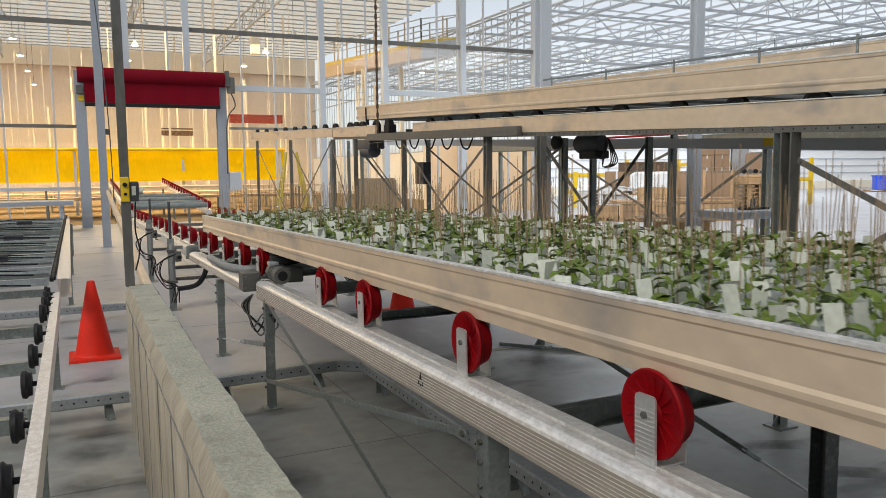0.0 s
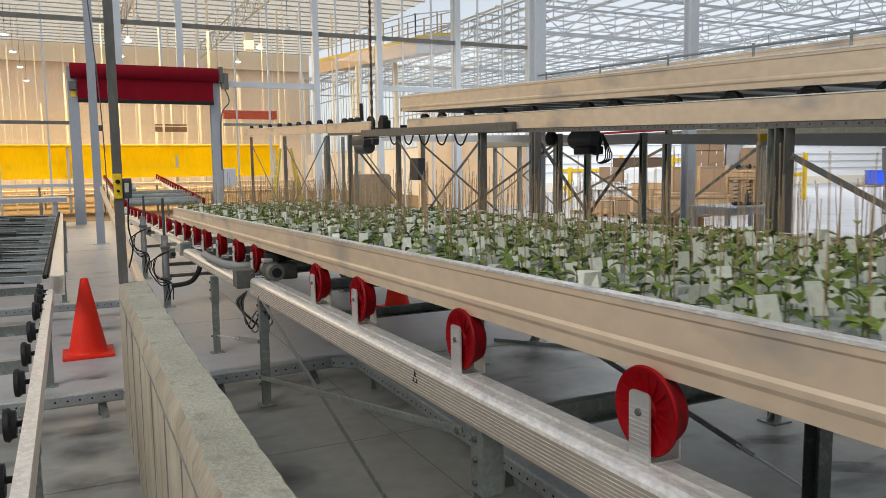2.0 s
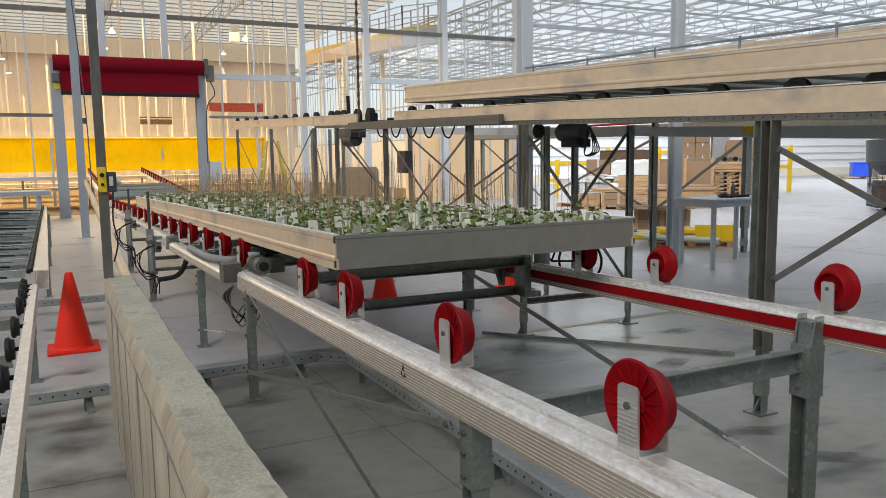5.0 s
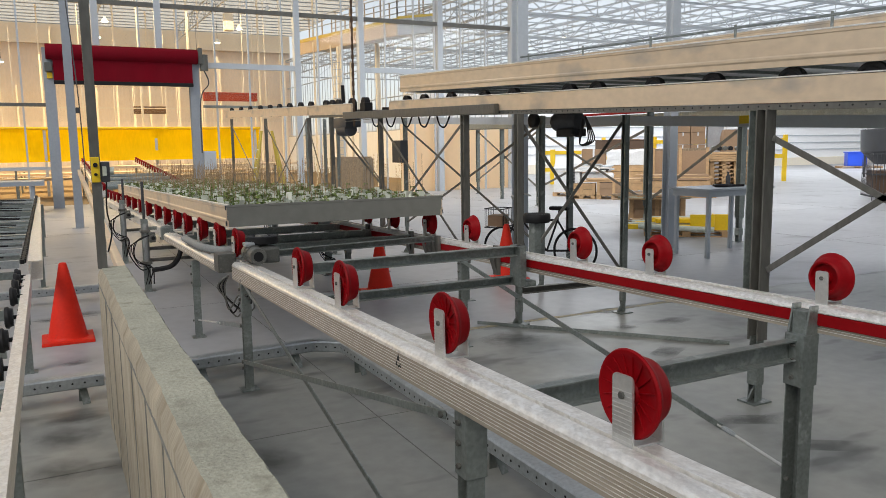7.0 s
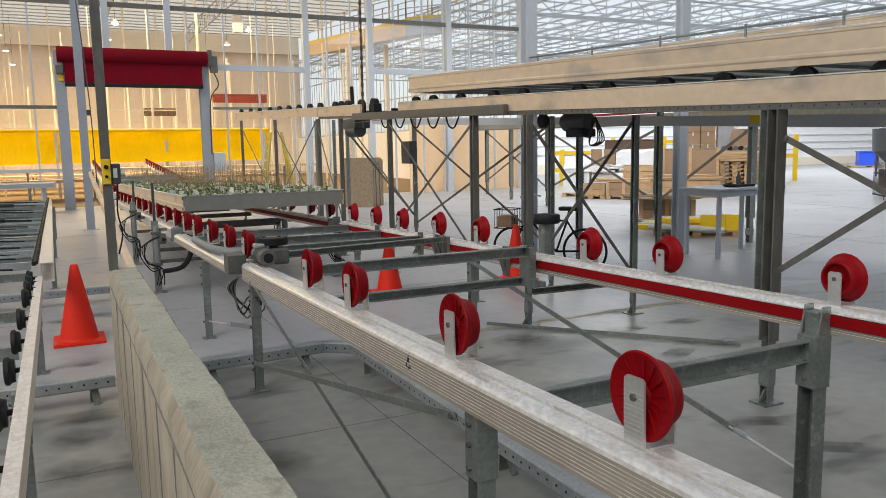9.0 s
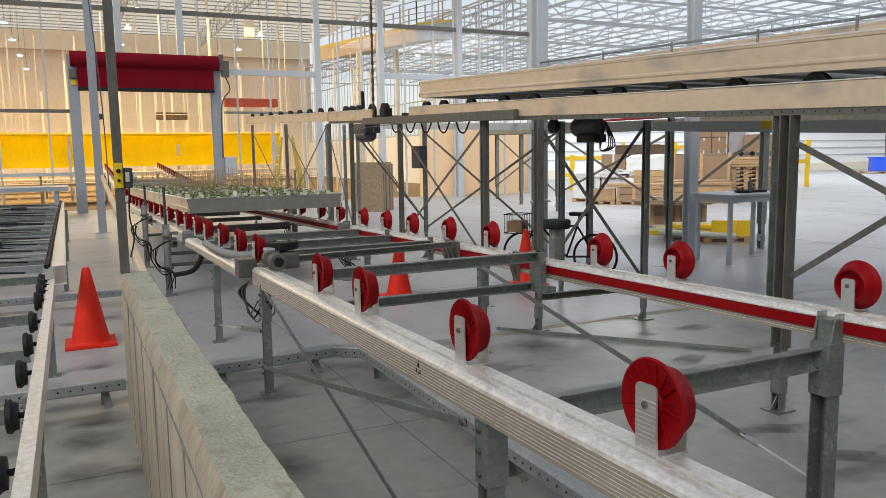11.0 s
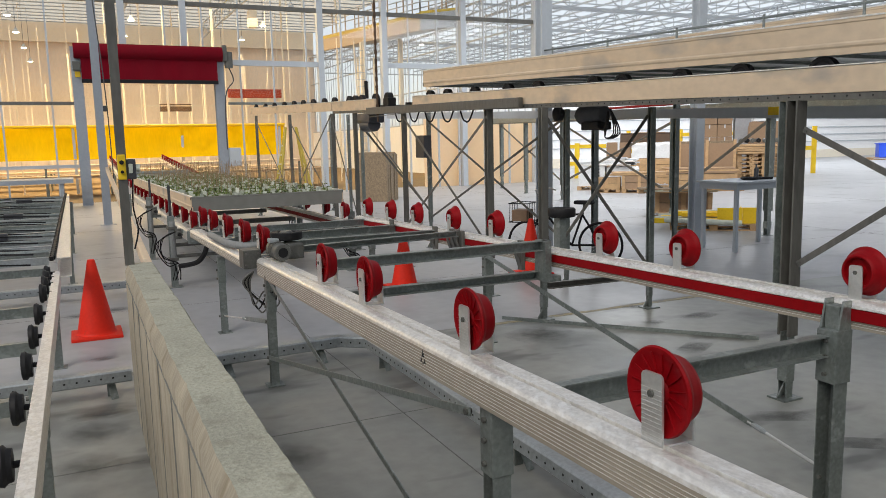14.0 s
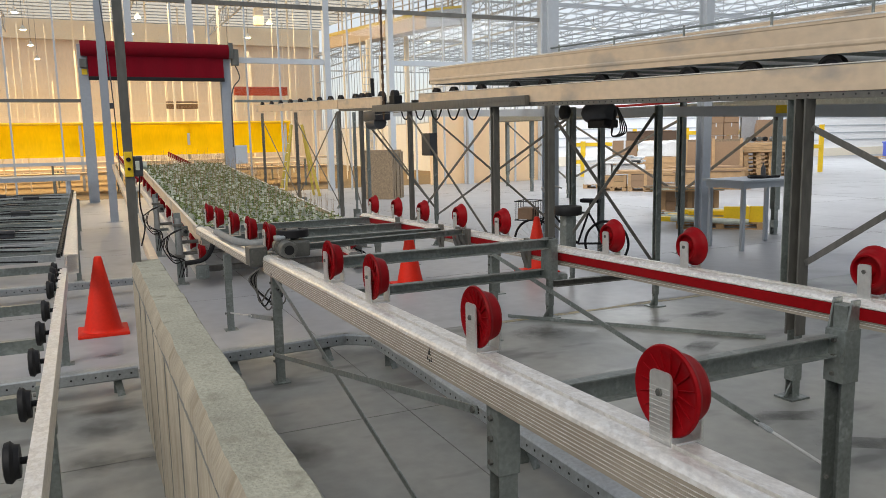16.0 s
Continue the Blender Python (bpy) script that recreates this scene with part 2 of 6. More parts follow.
def box(bm, x0, x1, y0, y1, z0, z1, bevel=0.0, mi=0):
    r = bmesh.ops.create_cube(bm, size=1)
    vs = r["verts"]
    bmesh.ops.scale(bm, vec=(x1 - x0, y1 - y0, z1 - z0), verts=vs)
    bmesh.ops.translate(bm, vec=((x0 + x1) / 2, (y0 + y1) / 2, (z0 + z1) / 2), verts=vs)
    fs = {f for v in vs for f in v.link_faces}
    for f in fs:
        f.material_index = mi
    if bevel:
        es = {e for v in vs for e in v.link_edges}
        bmesh.ops.bevel(bm, geom=list(es), offset=bevel, segments=2, affect="EDGES", profile=0.6)
    return bm


def axes_for(p, q, up=(0, 0, 1)):
    p, q = Vector(p), Vector(q)
    d = (q - p).normalized()
    u = Vector(up)
    if abs(d.dot(u)) > 0.98:
        u = Vector((0, 1, 0))
    s = d.cross(u).normalized()
    return p, q, d, s, s.cross(d).normalized()


def sweep(bm, outline, p, q, up=(0, 0, 1), mi=0):
    """A straight bar from p to q whose section is an outline of (sideways, up) points."""
    p, q, d, s, u = axes_for(p, q, up)
    a = [bm.verts.new(p + s * x + u * z) for x, z in outline]
    b = [bm.verts.new(q + s * x + u * z) for x, z in outline]
    n = len(a)
    fs = [bm.faces.new((a[i], a[(i + 1) % n], b[(i + 1) % n], b[i])) for i in range(n)]
    fs += [bm.faces.new(a[::-1]), bm.faces.new(b)]
    for f in fs:
        f.material_index = mi
    return bm


def bar(bm, p, q, w, h, up=(0, 0, 1), mi=0):
    c = min(w, h) * 0.12
    return sweep(bm, [(-w / 2 + c, -h / 2), (w / 2 - c, -h / 2), (w / 2, -h / 2 + c), (w / 2, h / 2 - c), (w / 2 - c, h / 2), (-w / 2 + c, h / 2), (-w / 2, h / 2 - c), (-w / 2, -h / 2 + c)], p, q, up, mi)


def channel(bm, p, q, w, h, t=0.006, up=(0, 0, 1)):
    """A C-section, open to one side."""
    return sweep(bm, [(-w / 2, -h / 2), (w / 2, -h / 2), (w / 2, -h / 2 + t), (-w / 2 + t, -h / 2 + t), (-w / 2 + t, h / 2 - t), (w / 2, h / 2 - t), (w / 2, h / 2), (-w / 2, h / 2)], p, q, up)


def tube(bm, p, q, r, seg=12, r2=None, mi=0):
    p, q, d, s, u = axes_for(p, q)
    r2 = r if r2 is None else r2
    ring = [(math.cos(2 * math.pi * i / seg), math.sin(2 * math.pi * i / seg)) for i in range(seg)]
    a = [bm.verts.new(p + (s * c + u * k) * r) for c, k in ring]
    b = [bm.verts.new(q + (s * c + u * k) * r2) for c, k in ring]
    fs = [bm.faces.new((a[i], a[(i + 1) % seg], b[(i + 1) % seg], b[i])) for i in range(seg)]
    fs += [bm.faces.new(a[::-1]), bm.faces.new(b)]
    for f in fs:
        f.material_index = mi
    return bm


def hose(bm, pts, r, seg=8):
    """A bent hose or cable through points, rounded between them."""
    pts = [Vector(p) for p in pts]
    fine = []
    for i in range(len(pts) - 1):
        p0, p1, p2, p3 = pts[max(i - 1, 0)], pts[i], pts[i + 1], pts[min(i + 2, len(pts) - 1)]
        for k in range(6):
            t = k / 6
            fine.append(0.5 * ((2 * p1) + (p2 - p0) * t + (2 * p0 - 5 * p1 + 4 * p2 - p3) * t * t + (3 * p1 - p0 - 3 * p2 + p3) * t ** 3))
    fine.append(pts[-1])
    last = None
    for i, p in enumerate(fine):
        d = (fine[min(i + 1, len(fine) - 1)] - fine[max(i - 1, 0)]).normalized()
        s = d.cross(Vector((0.31, 0.2, 0.93))).normalized()
        u = s.cross(d)
        ring = [bm.verts.new(p + (s * math.cos(2 * math.pi * k / seg) + u * math.sin(2 * math.pi * k / seg)) * r) for k in range(seg)]
        if last:
            for k in range(seg):
                bm.faces.new((last[k], last[(k + 1) % seg], ring[(k + 1) % seg], ring[k]))
        else:
            bm.faces.new(ring[::-1])
        last = ring
    bm.faces.new(last)
    return bm


def lathe(bm, prof, centre, axis="x", seg=32, mi=0):
    """Turn a profile of (along, radius) points round an axis through centre."""
    c = Vector(centre)
    rings = []
    for a, r in prof:
        ring = []
        for i in range(seg):
            k = 2 * math.pi * i / seg
            co, si = r * math.cos(k), r * math.sin(k)
            v = {"x": (a, co, si), "y": (co, a, si), "z": (co, si, a)}[axis]
            ring.append(bm.verts.new(c + Vector(v)))
        rings.append(ring)
    for r0, r1 in zip(rings, rings[1:]):
        for i in range(seg):
            bm.faces.new((r0[i], r0[(i + 1) % seg], r1[(i + 1) % seg], r1[i])).material_index = mi
    for ring in (rings[0][::-1], rings[-1]):
        bm.faces.new(ring).material_index = mi
    return bm


# The lower line falls gently away from the camera and the upper line rises.
FALL, RISE = -0.021, 0.0335


def low(y):
    """Height of the lower line's rail tops."""
    return 0.985 + FALL * (y - 1.36)


def high(y):
    """Height of the upper line's rail bottoms."""
    return 1.894 + RISE * (y - 2.77)


XA, XB = 1.17, 3.07
WX = 0.042

# ---------------------------------------------------------------- floor and walls
bm = B()
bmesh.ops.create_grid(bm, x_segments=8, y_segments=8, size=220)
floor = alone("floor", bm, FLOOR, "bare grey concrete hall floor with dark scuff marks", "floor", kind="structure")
joint_mat = surface("floor_joint", (0.195, 0.195, 0.18), 0.9, 0, 0.2, 5, 40, 0)
bm = B()
edge = [bm.verts.new((-200 if i == 0 else 0.42 + 0.11 * (i - 1), 6.16 + 0.05 * noise.noise(Vector((i * 0.35, 1.7, 0))) + 0.02 * noise.noise(Vector((i * 1.9, 0.4, 0))), 0.004)) for i in range(90)] + [bm.verts.new((200, 6.16, 0.004))]
rear = [bm.verts.new((v.co.x, 210, 0.004)) for v in edge]
for i in range(len(edge) - 1):
    bm.faces.new((edge[i], edge[i + 1], rear[i + 1], rear[i]))
alone("floor_coating", bm, COATED, "pale grey floor coating with a worn ragged edge", "floor", kind="structure")
bm = B()
for y in (0.9, 4.35, 8.6, 13.0, 17.5, 22.0):
    box(bm, -14, 40, y - 0.0025, y + 0.0025, 0.0005, 0.002 if y < 6 else 0.0052)
for x in (-3.2, 1.75, 6.6, 12.0, 18.0):
    box(bm, x - 0.0025, x + 0.0025, -6, 6.1, 0.0005, 0.003)
    box(bm, x - 0.0025, x + 0.0025, 6.1, 34, 0.0005, 0.0058)
alone("floor_joints", bm, joint_mat, "thin saw-cut joints in the concrete floor", "floor joint", kind="structure")


def scuff_material():
    """Rubber and oil marks that fade out towards their rim."""
    m = surface("rubber_scuff", (0.055, 0.055, 0.052), 0.6, 0, 0.2, 6, 40, 0)
    n, l = m.node_tree.nodes, m.node_tree.links
    co, mp, gr, no = n.new("ShaderNodeTexCoord"), n.new("ShaderNodeMapping"), n.new("ShaderNodeTexGradient"), n.new("ShaderNodeTexNoise")
    gr.gradient_type = "SPHERICAL"
    mp.inputs["Location"].default_value, mp.inputs["Scale"].default_value = (-1, -1, 0), (2, 2, 0)
    no.inputs["Scale"].default_value, no.inputs["Detail"].default_value = 9.0, 6.0
    l.new(co.outputs["Generated"], mp.inputs["Vector"])
    l.new(mp.outputs[0], gr.inputs["Vector"])
    l.new(co.outputs["Object"], no.inputs["Vector"])
    k, r = n.new("ShaderNodeMath"), n.new("ShaderNodeMapRange")
    k.operation = "MULTIPLY"
    l.new(gr.outputs["Fac"], k.inputs[0])
    l.new(no.outputs[0], k.inputs[1])
    r.inputs["From Min"].default_value, r.inputs["From Max"].default_value, r.inputs["To Max"].default_value = 0.08, 0.45, 0.42
    l.new(k.outputs[0], r.inputs["Value"])
    l.new(r.outputs[0], n["Principled BSDF"].inputs["Alpha"])
    return m


SCUFF = scuff_material()
SCUFFS = ((5.25, 5.42, 0.5, 0.22, 0.3), (3.75, 3.17, 0.55, 0.16, -0.5), (3.75, 2.70, 0.75, 0.16, -0.6), (4.95, 6.05, 0.30, 0.14, 0.2), (4.70, 5.44, 0.3, 0.2, 0.1), (3.55, 5.60, 0.7, 0.5, 0.4), (-0.02, 4.93, 0.40, 0.55, 0.2),
          (-0.06, 4.40, 0.45, 0.5, 0.1), (0.02, 5.25, 0.5, 0.22, 0.1), (-0.10, 8.6, 0.35, 0.35, 0), (0.25, 8.75, 0.5, 0.3, 0.1), (0.08, 6.7, 0.30, 0.14, 0.4), (4.4, 4.6, 0.5, 0.2, 0.5), (2.5, 3.4, 0.5, 0.22, -0.3), (0.95, 4.0, 0.4, 0.5, 0.2), (2.45, 6.9, 0.9, 0.3, 0.2))
for x, y, long, wide, turn in SCUFFS:
    bm = B()
    bmesh.ops.create_grid(bm, x_segments=1, y_segments=1, size=0.5, matrix=Matrix.Rotation(turn, 4, "Z") @ Matrix.Diagonal((long, wide, 1, 1)))
    stain_ = alone("floor_stain", bm, SCUFF, "dark rubber scuff on the concrete floor", "floor stain", kind="structure")
    stain_.location = (x, y, 0.0045 if y > 6 else 0.0022)


FLOOR_LINE = surface("worn_floor_line", (0.42, 0.36, 0.22), 0.6, 0, 0.35, 6, 30, 0.02, stain=(0.30, 0.29, 0.26), stain_at=0.5)
bm = B()
box(bm, 3.3, 5.9, 6.085, 6.15, 0.0008, 0.0032)
alone("floor_line", bm, FLOOR_LINE, "worn pale yellow line on the floor", "floor marking", kind="structure")
bm = B()
bar(bm, (3.56, 6.25, 0.018), (5.02, 4.515, 0.018), 0.012, 0.034)
alone("flat_bar", bm, GALV, "thin galvanised flat bar along the floor between posts", "bar", at=(4.3, 5.4, 0))


def low_wall():
    x0, x1, y0, y1, h = 0.238, 0.418, -2.5, 5.40, 0.947
    bm = B()
    ny, nx = 150, 8
    ring = []
    for i in range(ny + 1):
        y = y0 + (y1 - y0) * i / ny
        row = []
        prof = [(x0, 0.0), (x0, 0.3), (x0, 0.6), (x0, h - 0.045), (x0 + 0.022, h)]
        prof += [(x0 + 0.022 + (x1 - x0 - 0.034) * k / nx, h) for k in range(1, nx)]
        prof += [(x1 - 0.012, h), (x1, h - 0.02), (x1, 0.6), (x1, 0.0)]
        for j, (x, z) in enumerate(prof):
            e = noise.noise(Vector((x * 7, y * 5, z * 7)))
            f = noise.noise(Vector((x * 30, y * 24, z * 30)))
            dz = 0.006 * e + 0.003 * f if z > h - 0.05 else 0
            edge = 0.008 * max(0, noise.noise(Vector((y * 15, x * 3, 2)))) if j in (3, 4, 4 + nx, 5 + nx) else 0
            dx = (0.004 * e + 0.002 * f) + (edge if j < 6 else -edge)
            row.append(bm.verts.new((x + dx, y, z + dz - edge * 0.6)))
        ring.append(row)
    for r0, r1 in zip(ring, ring[1:]):
        for j in range(len(r0) - 1):
            bm.faces.new((r0[j], r0[j + 1], r1[j + 1], r1[j]))
    bm.faces.new(ring[0][::-1])
    bm.faces.new(ring[-1])
    for f in bm.faces:
        f.normal_update()
        f.material_index = 1 if abs(f.normal.z) < 0.45 else 0
    w = alone("concrete_wall", bm, [CONCRETE, BOARDED], "low rough board-marked concrete wall with chipped edges", "wall", kind="structure", smooth=True)
    bm = B()
    for y, t in ((0.2, 0.004), (1.1, 0.003), (1.75, 0.004), (2.3, 0.003), (2.75, 0.005), (3.25, 0.003), (3.8, 0.004), (4.3, 0.003), (4.75, 0.003)):
        box(bm, x0 - 0.003, x0 + 0.003, y, y + t, 0.0, h - 0.10)
    box(bm, x0 - 0.003, x0 + 0.003, -2.5, y1 - 0.02, h - 0.105, h - 0.101)
    part("formwork_seam", bm, joint_mat, w)


low_wall()

# hall enclosure: plain walls behind and beside the view
bm = B()
box(bm, 17.3, 95, 38, 38.3, 0.55, 5.2)
alone("wall_north", bm, WHITE_WALL, "white insulated panel wall at the end of the hall", "wall", kind="structure")
bm = B()
box(bm, 17.3, 95, 37.85, 38.3, 0.0, 0.55)
alone("baseboard", bm, CREAM, "cream concrete plinth under the white panel wall", "plinth", kind="structure")
bm = B()
for z in (1.1, 1.6, 2.1, 2.7):
    box(bm, 17.3, 95, 37.93, 37.99, z, z + 0.05)
alone("trim", bm, WHITE_STEEL, "thin grey rails along the white wall", "rail", kind="structure")
bm = B()
box(bm, -30, 95, -30.3, -30, 0, 6)
alone("wall_south", bm, WHITE_WALL, "plain white wall behind the camera", "wall", kind="structure")
bm = B()
box(bm, -30.3, -30, -30, 60, 0, 6)
alone("wall_west", bm, WHITE_WALL, "plain white side wall", "wall", kind="structure")


# Unseen ceiling, added behind the camera to hold back sky light from the near floor.
bm = B()
box(bm, -30, 95, -30, -13, 6.0, 6.2)
alone("ceiling", bm, WHITE_WALL, "unseen white panel ceiling added behind the camera to dim the near hall", "ceiling", kind="structure")


# ---------------------------------------------------------------- lower line: rails
def rail_outline(flip, h=0.125):
    """Aluminium rail section: grooved outer side, ridge along the top. flip = -1 puts the grooved side on the other hand."""
    pts = [(-0.05, -h), (0.085, -h), (0.085, -0.012), (0.080, -0.0065), (0.0135, -0.0065), (0.0125, 0.003), (0.0085, 0.003), (0.0075, -0.016), (0.0005, -0.016), (-0.0005, -0.002), (-0.012, -0.002), (-0.028, -0.005), (-0.040, -0.012), (-0.047, -0.021), (-0.05, -0.032)]
    z = -0.042
    while z > -h + 0.012:
        pts += [(-0.05, z), (-0.0513, z - 0.0003), (-0.0513, z - 0.0021), (-0.05, z - 0.0027)]
        z -= 0.0112
    return [(x * flip, zz) for x, zz in pts][:: int(flip)]


def rail(name, x, y0, y1, label, flip=1, stripe=False, drop=0.0, h=0.125):
    mid = (x, (y0 + y1) / 2, low((y0 + y1) / 2) - drop)
    r = thing(name, mid, label, "conveyor rail", "rails of the lower line")
    bm = sweep(B(), rail_outline(flip, h), (x, y0, low(y0) - drop), (x, y1, low(y1) - drop))
    # Side faces take the shade-darkened tone; top and groove ridges stay bright.
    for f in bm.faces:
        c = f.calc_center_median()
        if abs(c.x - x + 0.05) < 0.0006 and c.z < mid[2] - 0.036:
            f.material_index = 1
    part("extrusion", bm, [ALU, RAIL_SIDE_SHADED], r)
    for ye in (y0 - 0.004, y1 + 0.004):
        part("end_cap", bar(B(), (x + 0.018, ye - 0.003, low(ye) - drop - h / 2), (x + 0.018, ye + 0.003, low(ye) - drop - h / 2), 0.13, h), GALV, r)
    if stripe:
        bm = B()
        bar(bm, (x - 0.056, y0 + 0.01, low(y0) - drop - 0.062), (x - 0.056, y1 - 0.01, low(y1) - drop - 0.062), 0.012, 0.052)
        part("stripe", bm, RED_STRIP, r, "dark red plastic strip")
        bm = B()
        bar(bm, (x - 0.056, y0, low(y0) - drop - 0.030), (x - 0.056, y1, low(y1) - drop - 0.030), 0.014, 0.006)
        part("lip", bm, ALU, r)
    return r


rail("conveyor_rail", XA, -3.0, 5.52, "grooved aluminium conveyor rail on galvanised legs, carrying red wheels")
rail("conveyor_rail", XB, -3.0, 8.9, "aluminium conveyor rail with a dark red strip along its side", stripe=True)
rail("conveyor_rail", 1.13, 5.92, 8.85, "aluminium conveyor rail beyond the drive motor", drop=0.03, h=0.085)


bm = B()
for k, (dy, dz, hh) in enumerate(((0, 0.0, 0.028), (0.016, -0.022, 0.018), (-0.016, -0.022, 0.018), (0.0, -0.026, 0.012))):
    v = [bm.verts.new((XA - 0.0515, 2.57 + dy + a, low(2.57) - 0.062 + dz + b)) for a, b in ((-hh * 0.4, 0), (hh * 0.4, 0), (0, hh))]
    w = [bm.verts.new((XA - 0.0500, p.co.y, p.co.z)) for p in v]
    bm.faces.new(v), bm.faces.new(w[::-1])
    for i in range(3):
        bm.faces.new((v[i], v[(i + 1) % 3], w[(i + 1) % 3], w[i]))
alone("rail_marking", bm, BLACK, "small black printed triangular mark on the rail", "marking", at=(XA - 0.05, 2.57, 0.9))


# ---------------------------------------------------------------- red wheels on forked brackets
def make_wheel(turned=False):
    """The flange points away from the tray: turned puts it, and the taller fork plate, on the other hand."""
    w = thing("flanged_caster", (0, 0, 0), "red flanged plastic conveyor wheel in an aluminium fork on a rail", "wheel", "wheels of the lower line")
    k = -1 if turned else 1
    bm = B()
    prof = [(-0.020, 0.010), (-0.020, 0.026), (-0.012, 0.030), (-0.012, 0.060), (-0.019, 0.092), (-0.024, 0.101), (-0.024, 0.107), (-0.018, 0.110), (-0.011, 0.107), (-0.004, 0.098), (0.006, 0.092), (0.030, 0.084), (0.042, 0.079), (0.046, 0.073), (0.044, 0.066), (0.024, 0.060), (0.022, 0.032), (0.040, 0.028), (0.040, 0.010)]
    lathe(bm, [(a * k, r) for a, r in (prof[::k])], (0, 0, 0), seg=48)
    wheel = part("wheel", bm, RED, w, smooth=True)
    wheel.location = (0, 0, 0.118)
    bm = B()
    for i in range(16):
        a = 2 * math.pi * (i + 0.3) / 16
        d = Vector((0, math.cos(a), math.sin(a)))
        bar(bm, Vector((-0.0125 * k, 0, 0)) + d * 0.034, Vector((-0.0195 * k, 0, 0)) + d * 0.095, 0.0022, 0.005, up=(1, 0, 0))
    tagged(part("ribs", bm, RED, wheel), kind="stuff")
    for side, top in ((-0.052, 0.150), (0.042, 0.095)) if turned else ((-0.036, 0.168), (0.056, 0.095)):
        bm = B()
        hw, rad = 0.032 if turned else 0.036, 0.014
        pts = [(-hw, -0.006), (hw, -0.006)]
        pts += [(hw - rad + rad * math.cos(a), top - rad + rad * math.sin(a)) for a in (0, 0.4, 0.8, 1.2, 1.57)]
        pts += [(-hw + rad + rad * math.cos(a), top - rad + rad * math.sin(a)) for a in (1.57, 1.95, 2.35, 2.75, 3.14)]
        a = [bm.verts.new((side - 0.003, y, z)) for y, z in pts]
        b = [bm.verts.new((side + 0.003, y, z)) for y, z in pts]
        n = len(pts)
        for i in range(n):
            bm.faces.new((a[i], a[(i + 1) % n], b[(i + 1) % n], b[i]))
        bm.faces.new(a[::-1])
        bm.faces.new(b)
        if side < 0 and not turned:
            lines = B()
            for i in range(12):
                z = 0.004 + i * 0.0112
                box(lines, side - 0.0042, side - 0.002, -hw, hw, z, z + 0.0022)
            tagged(part("grip_pattern", lines, ALU_BAR, w), kind="stuff")
        part("bracket", bm, ALU_BAR, w)
    e0, e1 = (-0.052, 0.042) if turned else (-0.036, 0.056)
    bm = B()
    box(bm, e0, e1, -0.034, 0.034, -0.006, -0.001)
    part("bracket_base", bm, ALU_BAR, w)
    bm = B()
    tube(bm, (e0 - 0.010, 0, 0.118), (e1 + 0.004, 0, 0.118), 0.005, 8)
    tube(bm, (e0 - 0.0095, 0, 0.118), (e0 - 0.003, 0, 0.118), 0.0095, 6)
    tube(bm, (e1 + 0.001, 0, 0.118), (e1 + 0.007, 0, 0.118), 0.0095, 6)
    part("bolt", bm, MOTOR, w)
    return w


WHEEL = make_wheel()
WHEEL_B = make_wheel(True)
WHEEL_B.matrix_basis = pose(XB + WX, 1.0, low(1.0), -1.2, 0, 0)
WHEEL.matrix_basis = pose(XA + WX, 1.362, low(1.362), -1.2, 0, 0)
A_WHEELS, B_WHEELS = [(1.362, WHEEL)], [(1.0, WHEEL_B)]
for y in (-1.6, 0.1, 2.33, 3.40, 4.10, 5.70, 6.41, 7.20, 8.05, 8.75):
    A_WHEELS.append((y, copy_thing(WHEEL, pose(XA + WX, y, low(y), -1.2, 0, 0))))
for y in (-0.5, 2.235, 3.352, 4.079, 5.545, 6.338, 7.182, 7.909, 8.65):
    B_WHEELS.append((y, copy_thing(WHEEL_B, pose(XB + WX, y, low(y), -1.2, 0, 0))))


# ---------------------------------------------------------------- lower line: legs, beams, braces
def leg(x, y, top, label="galvanised steel conveyor leg bolted to the floor", w=0.06, group="legs of the lower line"):
    g = thing("support_stand", (x, y, 0), label, "leg", group)
    part("post", channel(B(), (x, y, 0.006), (x, y, top), w, w, 0.005), GALV, g)
    bm = B()
    box(bm, x - w * 0.60, x + w * 0.60, y - w * 0.60, y + w * 0.60, top - 0.24, top, 0.004)
    part("sleeve", bm, GALV, g)
    bm = B()
    box(bm, x - 0.06, x + 0.06, y - 0.06, y + 0.06, 0, 0.008)
    part("foot_plate", bm, GALV, g)
    for dz in (0.16, top - 0.20, top - 0.12, top - 0.05):
        bm = B()
        tube(bm, (x - w * 0.62 - 0.012, y, dz), (x - w * 0.62, y, dz), 0.010, 6)
        part("bolt", bm, MOTOR, g)
    return g


for x, y, t in ((1.185, 2.13, 0), (1.165, 5.33, 0), (1.12, 7.1, 0.03), (1.185, -1.2, 0), (2.972, 2.26, 0.0), (3.05, 5.6, 0), (3.05, 8.4, 0), (3.05, -1.2, 0)):
    leg(x, y, low(y) - 0.126 - t, w=(0.084 if x > 2 else 0.068) if y < 3 else 0.056)


def beam(p, q, label, w=0.05, h=0.085, material=None, name="cross_beam", category="beam", group="beams of the lower line"):
    mid = (Vector(p) + Vector(q)) / 2
    g = thing(name, mid, label, category, group)
    part("profile", channel(B(), p, q, w, h, 0.006), material or GALV, g)
    return g


